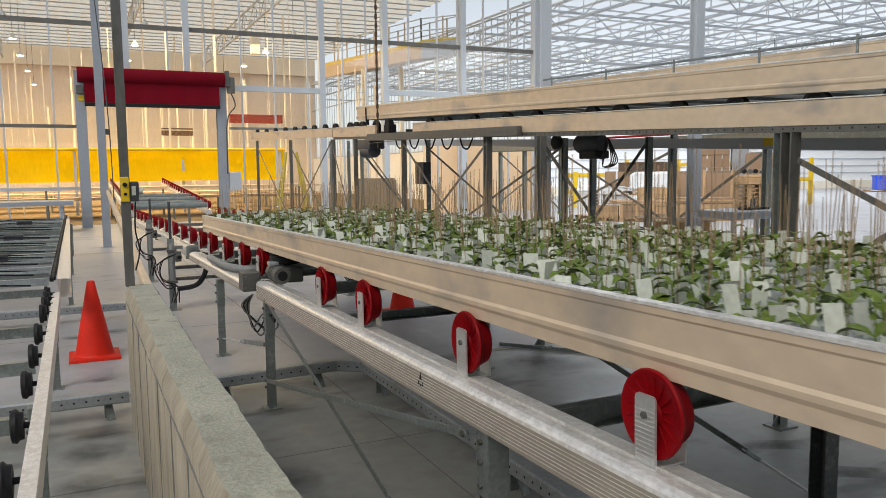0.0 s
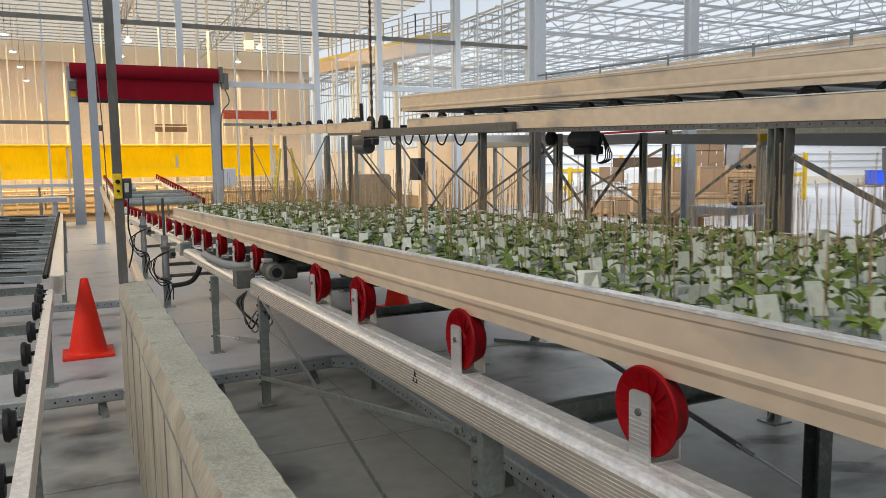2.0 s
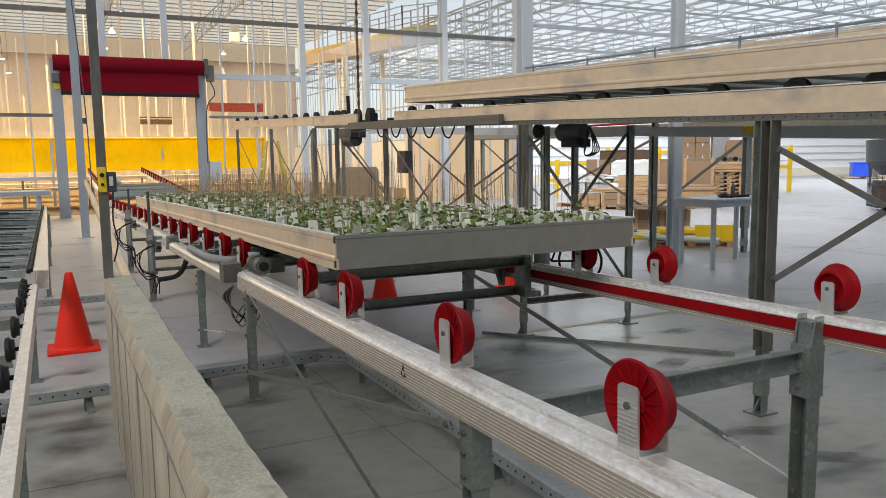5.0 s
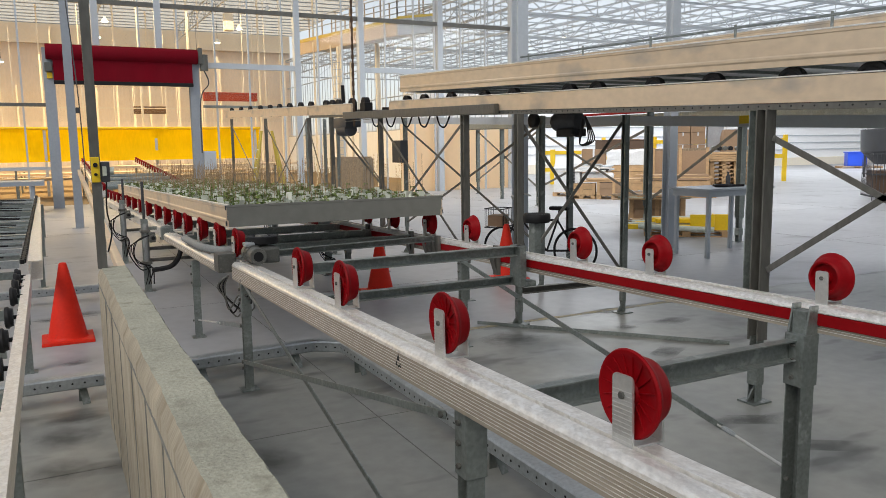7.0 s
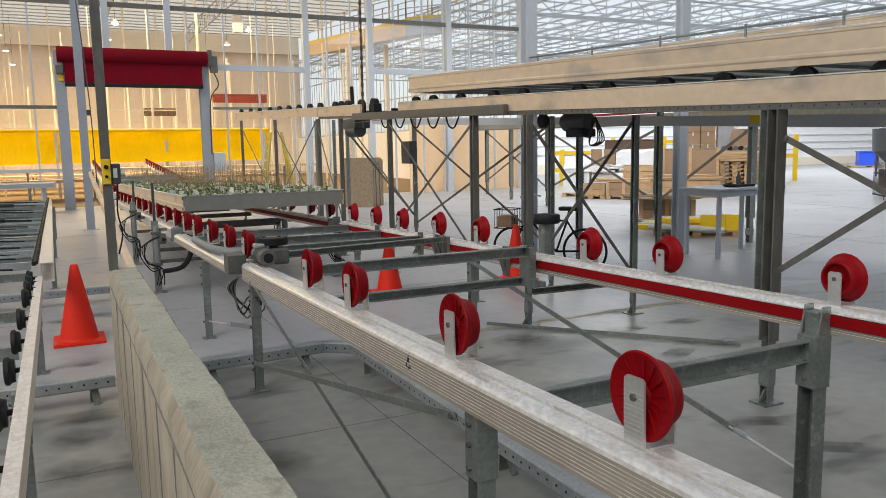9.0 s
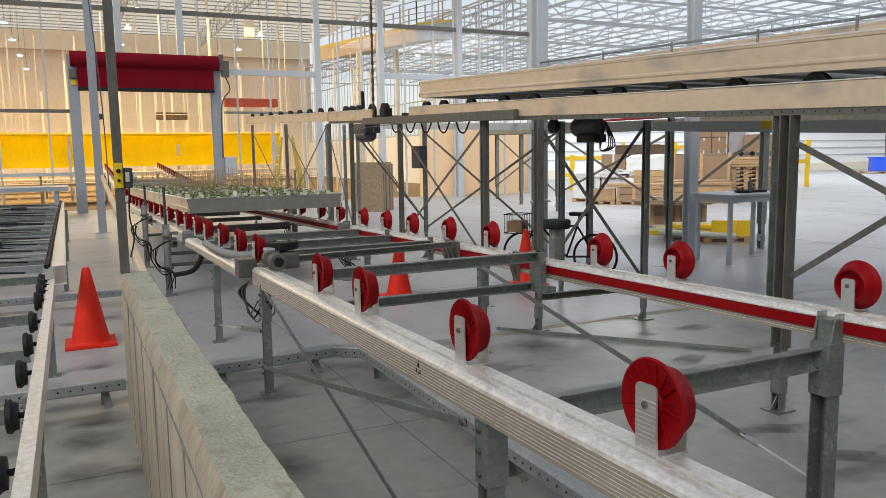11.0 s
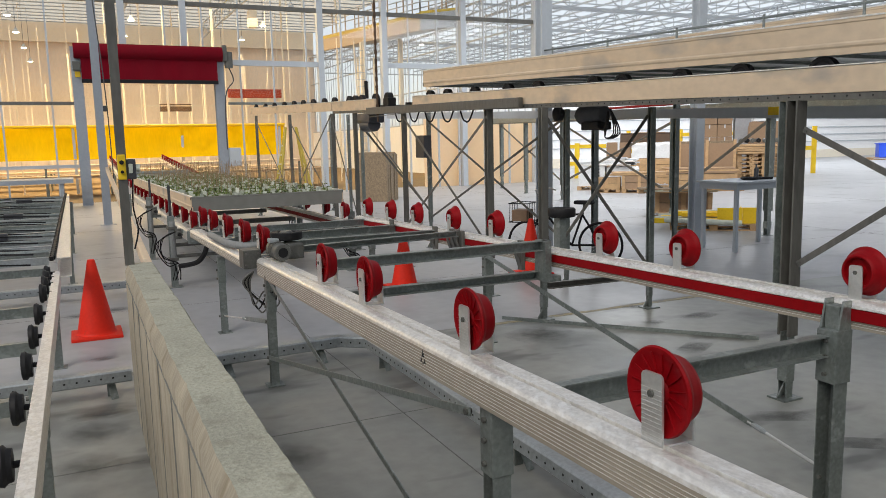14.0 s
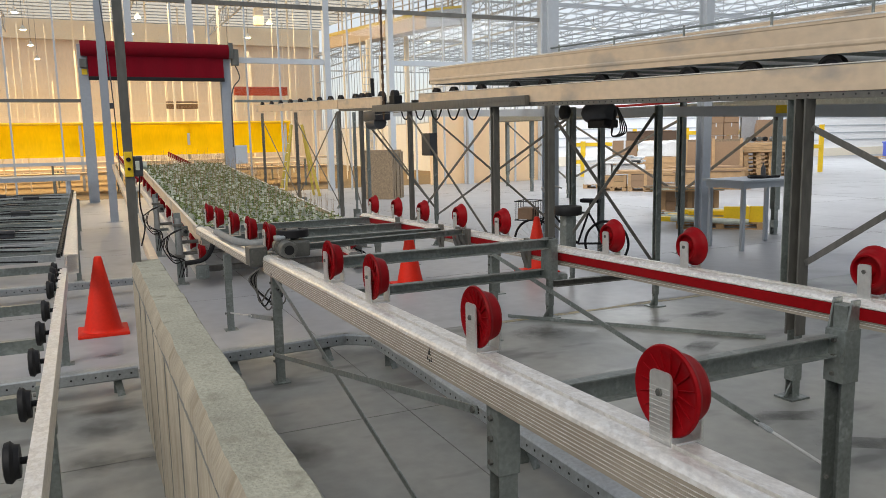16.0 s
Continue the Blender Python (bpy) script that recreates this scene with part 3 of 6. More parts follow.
beam((1.22, 2.27, 0.765), (3.0, 2.27, 0.765), "galvanised steel cross beam between two conveyor rails", 0.05, 0.095)
beam((1.30, 4.56, 0.955), (2.98, 4.56, 0.955), "raised galvanised cross beam between the rails", 0.06, 0.07)
beam((1.25, 4.62, 0.735), (2.98, 4.62, 0.735), "lower galvanised cross beam between the rails", 0.06, 0.06)
for x, h0, h1 in ((2.94, 0.70, 0.99),):
    bm = B()
    box(bm, x - 0.028, x + 0.028, 4.50, 4.64, h0, h1, 0.008)
    box(bm, x + 0.03, x + 0.13, 4.53, 4.63, h0 - 0.01, h0 + 0.03, 0.006)
    alone("gusset_plate", bm, GALV, "bent galvanised gusset joining two cross beams", "bracket", at=(x, 4.57, h0))
beam((1.2, 6.5, 0.84), (3.0, 6.5, 0.84), "galvanised cross beam behind the drive motor", 0.05, 0.08)
beam((1.2, 7.5, 0.80), (3.0, 7.5, 0.80), "galvanised cross beam behind the drive motor", 0.05, 0.08)
beam((1.2, 8.5, 0.78), (3.0, 8.5, 0.78), "galvanised cross beam at the lift gap", 0.05, 0.08)
beam((1.25, 5.75, 0.90), (2.95, 5.95, 0.90), "galvanised cross beam beside the drive wheel", 0.05, 0.05)
# Added block fills the gap between the fins, where there is only shade.
bm = B()
box(bm, 2.950, 3.012, 2.226, 2.296, 0.70, 0.945, 0.004)
alone("rail_saddle", bm, GALV, "added galvanised filler block in place of the shaded gap between two fins", "bracket", at=(2.98, 2.26, 0.70))
for k, (ya, yb) in enumerate(((2.212, 2.222), (2.300, 2.310))):
    bm = B()
    box(bm, 2.905, 3.012, ya, yb, 0.70, 0.968)
    for v in bm.verts:
        if v.co.z > 0.9 and v.co.x < 2.97:
            v.co.x = 2.962
    alone("rail_fin", bm, GALV, "tapered galvanised fin holding the red striped rail", "bracket", at=(2.97, ya, 0.70), group="fins of the near leg")
for y in (4.95, 5.95, 6.5, 7.6):
    bm = B()
    z = low(y)
    for k in range(3 if y == 5.95 else 1):
        yy = y + k * 0.09
        box(bm, 2.975, 3.006, yy - 0.035, yy + 0.03, z - 0.19, z + 0.035, 0.004)
        bar(bm, (2.975, yy, z - 0.16), (2.93, yy, z - 0.02), 0.05, 0.008)
    alone("rail_clamp", bm, GALV_DARK, "folded dark steel clamp on the striped rail", "bracket", at=(2.98, y, z - 0.19), group="clamps on the striped rail")


def brace(p, q, w=0.035, t=0.006, label="thin galvanised diagonal brace with a turnbuckle", material=None, group="braces of the lower line", rod=0.0):
    """A flat strap from p to q; rod is the share at the q end that is a screwed rod with a turnbuckle."""
    p, q = Vector(p), Vector(q)
    g = thing("diagonal_brace", (p + q) / 2, label, "brace", group)
    m = p.lerp(q, 1 - rod)
    part("strap", bar(B(), p, m, t, w), material or GALV, g)
    if rod:
        d = (q - p).normalized()
        part("tension_rod", tube(B(), m - d * 0.03, q, 0.007, 8), ALU_BAR, g)
        part("turnbuckle", lathe_bar(m, m + d * 0.09, 0.014), BAR_PALE, g)
    for e, d in ((p, (q - p).normalized()), (q, (p - q).normalized())):
        bm = B()
        tube(bm, e + d * 0.02 - Vector((0.012, 0, 0)), e + d * 0.02 + Vector((0.012, 0, 0)), 0.012, 6)
        part("bolt", bm, MOTOR, g)
    return g


def lathe_bar(p, q, r):
    """A spindle, thicker in the middle."""
    bm = B()
    a, b = p.lerp(q, 0.2), p.lerp(q, 0.8)
    tube(bm, p, a, r * 0.6, 8, r)
    tube(bm, a, b, r, 8)
    tube(bm, b, q, r, 8, r * 0.6)
    return bm


brace((1.13, 5.28, 0.80), (1.13, 2.16, 0.10), w=0.03)
brace((1.125, 5.32, 0.21), (1.125, 2.20, 0.80), w=0.03)
brace((3.0, 5.55, 0.76), (3.0, 2.30, 0.16), rod=0.13)
brace((1.20, 5.28, 0.78), (2.10, 5.28, 0.14), group="braces of the lower line")
brace((1.15, 5.4, 0.45), (1.12, 7.1, 0.16), rod=0.55)


def holed_beam(pts, label):
    """Perforated angle on the floor frame: the row of holes runs along its side."""
    g = thing("floor_frame_beam", Vector(pts[0]), label, "beam", "floor frame")
    for p, q in zip(pts, pts[1:]):
        p, q = Vector(p), Vector(q)
        # Paler steel over the whole beam stands in for sky light on its top.
        part("profile", bar(B(), p, q, 0.11, 0.085), BAR_PALE, g)
        d = (q - p).normalized()
        s = d.cross(Vector((0, 0, 1)))
        bm = B()
        n = int((q - p).length / 0.075)
        for i in range(n):
            c = p + d * (0.04 + i * 0.075)
            for sg in (-1, 1):
                tube(bm, c + s * sg * 0.0545, c + s * sg * 0.0562, 0.007, 8)
        tagged(part("holes", bm, BLACK, g), kind="stuff")
    return g


holed_beam([(0.45, 5.66, 0.15), (1.78, 5.74, 0.15), (1.985, 5.58, 0.15), (1.985, 0.2, 0.15)], "perforated galvanised floor frame with mitred corner under the conveyor")
holed_beam([(-3.0, 5.58, 0.15), (0.235, 5.62, 0.15)], "perforated galvanised beam under the side conveyor")
holed_beam([(-3.0, 9.45, 0.15), (0.8, 9.5, 0.15)], "perforated galvanised beam under the side conveyor")
for x, y in ((1.62, 5.73), (1.985, 5.3), (1.985, 3.3), (1.985, 1.6), (0.9, 5.69), (-0.6, 5.58), (0.1, 5.62), (0.1, 9.48), (-1.0, 9.46)):
    bm = B()
    bar(bm, (x, y, 0.11), (x + 0.02, y - 0.06, 0.0), 0.05, 0.006)
    bar(bm, (x, y + 0.03, 0.12), (x, y + 0.03, 0.0), 0.05, 0.01)
    alone("frame_foot", bm, GALV, "small folded steel foot under the floor frame", "bracket", at=(x, y, 0), group="feet of the floor frame")


# ---------------------------------------------------------------- drive motor with friction wheel
def drive(x, y, z, label="grey gear motor with a black horizontal friction wheel"):
    g = thing("drive_motor", (x, y, z), label, "motor", "drive motors")
    bm = B()
    box(bm, x - 0.10, x + 0.03, y - 0.06, y + 0.10, z - 0.03, z + 0.105, 0.006)
    part("mount_plate", bm, MOTOR, g)
    for dx, dz in ((-0.08, 0.0), (-0.08, 0.08), (0.01, 0.0), (0.01, 0.08)):
        part("bolt", tube(B(), (x + dx, y - 0.068, z + dz), (x + dx, y - 0.06, z + dz), 0.009, 6), GALV_DARK, g)
    c = (x + 0.105, y - 0.27, z + 0.118)
    bm = B()
    lathe(bm, [(-0.15, 0.040), (-0.15, 0.056), (-0.135, 0.060), (-0.11, 0.052), (-0.06, 0.058), (-0.05, 0.060), (0.04, 0.060), (0.05, 0.056), (0.14, 0.055), (0.15, 0.03)], c, axis="y", seg=28)
    part("motor_body", bm, MOTOR, g, smooth=True)
    for i in range(6):
        bm = B()
        lathe(bm, [(-0.045 + i * 0.016, 0.05), (-0.045 + i * 0.016, 0.065), (-0.039 + i * 0.016, 0.065), (-0.039 + i * 0.016, 0.05)], c, axis="y", seg=24)
        part("cooling_fin", bm, MOTOR, g)
    bm = B()
    lathe(bm, [(-0.154, 0.004), (-0.154, 0.034), (-0.149, 0.034)], c, axis="y", seg=20)
    part("shaft_opening", bm, BLACK, g)
    for i in range(4):
        a = 0.785 + i * 1.571
        p = Vector(c) + Vector((0.048 * math.cos(a), -0.156, 0.048 * math.sin(a)))
        part("bolt", tube(B(), p, p + Vector((0, 0.008, 0)), 0.006, 6), GALV_DARK, g)
    bm = B()
    box(bm, x + 0.05, x + 0.12, y - 0.27, y - 0.18, z + 0.17, z + 0.20, 0.010)
    part("terminal_box", bm, BAR_PALE, g)
    bm = B()
    box(bm, x + 0.160, x + 0.275, y - 0.34, y - 0.18, z + 0.055, z + 0.165, 0.014)
    tube(bm, (x + 0.20, y - 0.19, z + 0.10), (x + 0.20, y - 0.19, z + 0.20), 0.03)
    part("gearbox", bm, MOTOR, g)
    bm = B()
    lathe(bm, [(0, 0.02), (0, 0.108), (0.006, 0.116), (0.05, 0.116), (0.056, 0.110), (0.056, 0.07), (0.046, 0.06), (0.046, 0.02)], (x + 0.195, y - 0.16, z + 0.178), axis="z", seg=40)
    part("friction_wheel", bm, BLACK, g, smooth=True)
    bm = B()
    lathe(bm, [(0, 0.01), (0, 0.05), (0.014, 0.04), (0.014, 0.01)], (x + 0.195, y - 0.16, z + 0.225), axis="z", seg=20)
    part("hub", bm, MOTOR, g)
    for k in range(5):
        bm = B()
        hose(bm, [(x - 0.03, y - 0.05, z - 0.05), (x - 0.06 - 0.012 * k, y - 0.04, z - 0.14), (x - 0.04 + 0.025 * k, y - 0.05, z - 0.30 - 0.03 * (k % 3)), (x + 0.02 + 0.02 * k, y - 0.10 - 0.03 * k, z - 0.20 - 0.02 * k), (x + 0.02, y - 0.35 - 0.06 * k, z - 0.15)], 0.006)
        part("cable", bm, BLACK if k % 2 else GALV_DARK, g)
    return g


drive(1.135, 5.62, 0.845)
bm = B()
hose(bm, [(1.10, 7.5, 0.872), (1.10, 7.2, 0.875), (1.11, 6.6, 0.885), (1.20, 6.35, 0.885), (1.32, 6.32, 0.885)], 0.032, 12)
box(bm, 1.30, 1.36, 6.27, 6.38, 0.80, 0.97, 0.006)
alone("guide_pipe", bm, GALV_DULL, "bent galvanised guide pipe along the rail", "pipe", at=(1.15, 7.2, 0.84), smooth=True)


# ---------------------------------------------------------------- lift section that sinks with the tray
LIFT_Y0, LIFT_Y1 = 9.35, 19.6


def lift_section():
    g = thing("sinking_conveyor", (0, 0, 0), "lowering conveyor section with red wheels and end blocks", "lift", "")
    for x, st in ((XA, False), (XB, True)):
        part("rail", sweep(B(), rail_outline(1), (x, LIFT_Y0, low(LIFT_Y0)), (x, LIFT_Y1, low(LIFT_Y1))), ALU, g)
        bm = B()
        box(bm, x - 0.06, x + 0.09, LIFT_Y0 - 0.06, LIFT_Y0 + 0.02, low(LIFT_Y0) - 0.15, low(LIFT_Y0) + 0.01, 0.02)
        part("end_block", bm, GALV, g)
        if st:
            bm = B()
            bar(bm, (x - 0.056, LIFT_Y0, low(LIFT_Y0) - 0.062), (x - 0.056, LIFT_Y1, low(LIFT_Y1) - 0.062), 0.012, 0.052)
            part("stripe", bm, RED_STRIP, g)
    for y in (9.9, 12.0, 14.0, 16.0, 18.5):
        part("cross_bar", bar(B(), (XA, y, low(y) - 0.16), (XB, y, low(y) - 0.16), 0.06, 0.07), GALV_DARK, g)
    src = next(o for o in WHEEL.children if o.name.startswith("wheel"))
    fork = next(o for o in WHEEL.children if o.name.startswith("bracket"))
    for x in (XA, XB):
        for y in (9.55, 10.4, 11.4, 12.4, 13.4, 14.4, 15.4, 16.4, 17.4, 18.4, 19.3):
            for o in (src, fork):
                c = new(o.name.split(".")[0], o.data)
                c.parent = g
                c.location = (x + WX, y, low(y) + o.location.z)
    for y in (9.8, 12.5):
        part("lift_rod", bar(B(), (0.985, y, 0.75), (0.985, y, 1.33 - (y - 9.8) * 0.02), 0.030, 0.045), DARK, g)
        bm = B()
        box(bm, 0.96, 1.14, y - 0.03, y + 0.03, low(y) - 0.06, low(y) - 0.02, 0.004)
        part("carriage_arm", bm, GALV, g)
    return g


LIFT = lift_section()


def lift_post(x, y, top):
    g = thing("lift_post", (x, y, 0), "grey hydraulic lift post with hoses and cross tubes", "lift post", "lift posts")
    part("column", channel(B(), (x, y, 0.012), (x, y, top), 0.075, 0.075, 0.008), GALV, g)
    part("cylinder", tube(B(), (x + 0.005, y - 0.055, 0.30), (x + 0.005, y - 0.055, top - 0.06), 0.033, 16), GALV_DULL, g, smooth=True)
    for z in (0.34, top - 0.16):
        bm = B()
        box(bm, x - 0.055, x + 0.055, y - 0.10, y + 0.045, z, z + 0.035, 0.005)
        part("clamp", bm, GALV_DARK, g)
    bm = B()
    box(bm, x - 0.09, x + 0.09, y - 0.09, y + 0.09, 0, 0.012)
    part("foot_plate", bm, GALV, g)
    bm = B()
    box(bm, x + 0.03, x + 0.10, y - 0.17, y - 0.10, top - 0.27, top - 0.15, 0.008)
    tube(bm, (x + 0.065, y - 0.25, top - 0.21), (x + 0.065, y - 0.17, top - 0.21), 0.036, 16)
    part("valve_block", bm, MOTOR, g)
    part("valve_port", tube(B(), (x + 0.065, y - 0.254, top - 0.21), (x + 0.065, y - 0.249, top - 0.21), 0.022, 12), BLACK, g)
    for k in range(4):
        bm = B()
        hose(bm, [(x + 0.03, y - 0.16, top - 0.18), (x - 0.10 - 0.035 * k, y - 0.14, top - 0.24 - 0.03 * k), (x - 0.14 + 0.02 * k, y - 0.1, top - 0.44 - 0.05 * k), (x + 0.05 * (k % 2), y - 0.12, top - 0.58), (x + 0.03 * (k - 1), y - 0.09, 0.1)], 0.005 + 0.002 * (k % 2))
        part("hose", bm, BLACK, g)
    return g


lift_post(0.985, 9.8, 0.88)
lift_post(0.96, 12.5, 0.96)
for y, z in ((9.8, 0.52), (9.8, 0.38), (12.5, 0.5)):
    bm = B()
    tube(bm, (1.0, y, z), (3.2, y, z), 0.022)
    alone("cross_tube", bm, GALV_DARK, "dark steel tube between the lift posts", "tube", at=(2, y, z), group="tubes of the lift")
bm = B()
hose(bm, [(1.30, 9.4, 0.72), (1.32, 9.3, 0.55), (1.22, 9.35, 0.36), (1.02, 9.5, 0.30)], 0.03)
alone("lift_hose", bm, BLACK, "thick black hose curving below the lift", "hose", at=(1.3, 9.4, 0.36))
lift_post(3.28, 9.8, 0.80)
lift_post(3.28, 12.5, 0.80)

# ---------------------------------------------------------------- line beyond the lift
def beyond(y):
    """Height of the rails that climb on through the red door."""
    return 0.87 + 0.046 * (y - 21.7)


for x in (XA, XB):
    g = thing("conveyor_rail", (x, 27, beyond(27)), "aluminium conveyor rail climbing on through the red door", "conveyor rail", "rails of the lower line")
    part("extrusion", sweep(B(), rail_outline(1), (x, 20.6, beyond(20.6) - 0.12), (x, 33.0, beyond(33.0) - 0.12)), ALU, g)
    for y in (21.0, 24.5, 28.5, 32.0):
        leg(x, y, beyond(y) - 0.25)
for k in range(19):
    y = 20.8 + k * 0.64
    for x in (XA, XB):
        copy_thing(WHEEL, pose(x + WX, y, beyond(y) - 0.12, 2.6, 0, 0))
for y in (20.9, 21.7, 23.0, 24.3):
    bm = B()
    tube(bm, (XA, y, beyond(y) - 0.02), (XB, y, beyond(y) - 0.02), 0.07, 14)
    alone("roller", bm, GALV, "grey steel roller across the rails", "roller", at=(2.1, y, beyond(y)), group="rollers beyond the lift", smooth=True)

# ---------------------------------------------------------------- the tray and its seedlings (in the tray's own space, near corner at the origin)
TRAY_L, TRAY_W, TRAY_H = 10.3, 1.90, 0.172


def make_tray(name, label, length, width, height):
    g = thing(name, (0, 0, 0), label, "tray", "rolling trays")
    side = [(0.0, 0.0), (0.018, 0.0), (0.018, 0.05), (0.007, 0.058), (0.007, height - 0.012), (0.024, height - 0.008), (0.024, height), (-0.004, height), (-0.004, height - 0.02), (0.0, height - 0.026), (0.0, 0.072), (-0.005, 0.062), (-0.005, 0.048), (0.0, 0.036)]
    part("side_board", sweep(B(), side, (0, 0, 0), (0, length, 0)), ALU_SIDE, g)
    part("side_board", sweep(B(), [(-x, z) for x, z in side][::-1], (width, 0, 0), (width, length, 0)), ALU_SIDE, g)
    for x in (0.010, width - 0.010):
        part("rim", bar(B(), (x, 0.0, height + 0.002), (x, length, height + 0.002), 0.034, 0.010), ALU, g, "bright worn aluminium rim")
    end = [(0.0, 0.0), (0.012, 0.0), (0.012, height - 0.01), (0.02, height), (-0.003, height), (-0.003, height - 0.016), (0.0, height - 0.02)]
    part("end_board", sweep(B(), end, (width - 0.004, 0.002, 0), (0.004, 0.002, 0)), ALU_END_SHADED, g)
    part("end_board", sweep(B(), end, (0.004, length - 0.002, 0), (width - 0.004, length - 0.002, 0)), ALU_END_SHADED, g)
    bm = B()
    box(bm, 0.01, width - 0.01, 0.01, length - 0.01, 0.030, 0.040)
    part("bottom", bm, PAPER, g, "pale flood bottom")
    for x in (0.03, width - 0.03):
        part("runner", bar(B(), (x, 0.05, 0.012), (x, length - 0.05, 0.012), 0.05, 0.024), GALV, g)
    n = int(length / 0.6)
    for i in range(n):
        part("cross_bar", bar(B(), (0.02, 0.3 + i * 0.6, 0.015), (width - 0.02, 0.3 + i * 0.6, 0.015), 0.03, 0.022), GALV, g)
    for x in (-0.001, width + 0.001):
        for z in (0.03, height - 0.02):
            bm = B()
            box(bm, x - 0.005, x + 0.005, -0.002, 0.011, z - 0.018, z + 0.018, 0.002)
            part("corner_cap", bm, DARK, g)
    return g


TRAY = make_tray("seedling_tray", "long aluminium tray of green seedlings rolling on red wheels", TRAY_L, TRAY_W, TRAY_H)
UPPER_TRAY = make_tray("upper_tray", "long dull aluminium tray on the upper line", 14.0, 1.9, 0.20)


def leaf(bm, base, yaw, length, width, lift, mi):
    """A folded oval leaf on a short stalk."""
    d = Vector((math.cos(yaw), math.sin(yaw), 0))
    s = Vector((-math.sin(yaw), math.cos(yaw), 0))
    rows = []
    for t, w in ((0.0, 0.04), (0.25, 0.75), (0.55, 1.0), (0.8, 0.7), (1.0, 0.05)):
        c = base + d * (length * t) + Vector((0, 0, lift * math.sin(t * 2.0) - 0.35 * length * t * t))
        up = Vector((0, 0, 0.18 * width * w))
        rows.append((bm.verts.new(c - s * width * w / 2 + up), bm.verts.new(c), bm.verts.new(c + s * width * w / 2 + up)))
    for a, b in zip(rows, rows[1:]):
        for j in (0, 1):
            f = bm.faces.new((a[j], a[j + 1], b[j + 1], b[j]))
            f.material_index, f.smooth = mi, True


def seedling(rng):
    """Meshes of a young plant, by name: wool cube, leafy plant, cane, label."""
    made = {}
    w = 0.046
    made["cube"] = (box(B(), -w, w, -w, w, 0, 0.066, 0.004), WOOL)
    h = rng.uniform(0.06, 0.12)
    bm = B()
    foot = Vector((0, 0, 0.064))
    top = Vector((rng.uniform(-0.012, 0.012), rng.uniform(-0.012, 0.012), 0.066 + h))
    tube(bm, foot, top, 0.0028, 5, 0.002)
    a0 = rng.uniform(0, 6.28)
    for i in range(rng.randint(4, 6)):
        t = rng.uniform(0.25, 1.0)
        leaf(bm, foot.lerp(top, t), a0 + i * 2.2 + rng.uniform(-0.3, 0.3), rng.uniform(0.040, 0.074), rng.uniform(0.034, 0.056), rng.uniform(0.0, 0.030), 0)
    made["plant"] = (bm, LEAF)
    if rng.random() < 0.95:
        lx, ly = rng.uniform(-0.025, 0.025), rng.uniform(-0.025, 0.025)
        made["cane"] = (tube(B(), (0.012, 0, 0.05), (0.012 + lx, ly, rng.uniform(0.34, 0.48)), 0.0016, 5, 0.0014), CANE)
    for n in range(rng.choice((1, 1, 1, 2))):
        k = rng.uniform(-0.6, 0.6)
        c = Vector((rng.uniform(-0.03, 0.03), -0.052 - 0.01 * n, 0.06 + rng.uniform(0.0, 0.045)))
        d = Vector((math.cos(k), math.sin(k), 0))
        wd, hh = rng.uniform(0.015, 0.030), rng.uniform(0.040, 0.066)
        tilt = Vector((0, rng.uniform(-0.025, 0.025), hh))
        bm = B()
        v = [c - d * wd, c + d * wd, c + d * wd + tilt, c - d * wd + tilt]
        nn = d.cross(Vector((0, 0, 1))) * 0.0012
        f0, f1 = [bm.verts.new(p - nn) for p in v], [bm.verts.new(p + nn) for p in v]
        for q in (f0[::-1], f1, *[(f0[i], f0[(i + 1) % 4], f1[(i + 1) % 4], f1[i]) for i in range(4)]):
            bm.faces.new(q)
        made["label" if n == 0 else "tag"] = (bm, NAVY if rng.random() < 0.012 else TAG)
    out = {}
    for name, (bm, mat_) in made.items():
        bmesh.ops.recalc_face_normals(bm, faces=bm.faces)
        me = bpy.data.meshes.new(name)
        bm.to_mesh(me)
        bm.free()
        me.materials.append(mat_)
        out[name] = me
    return out


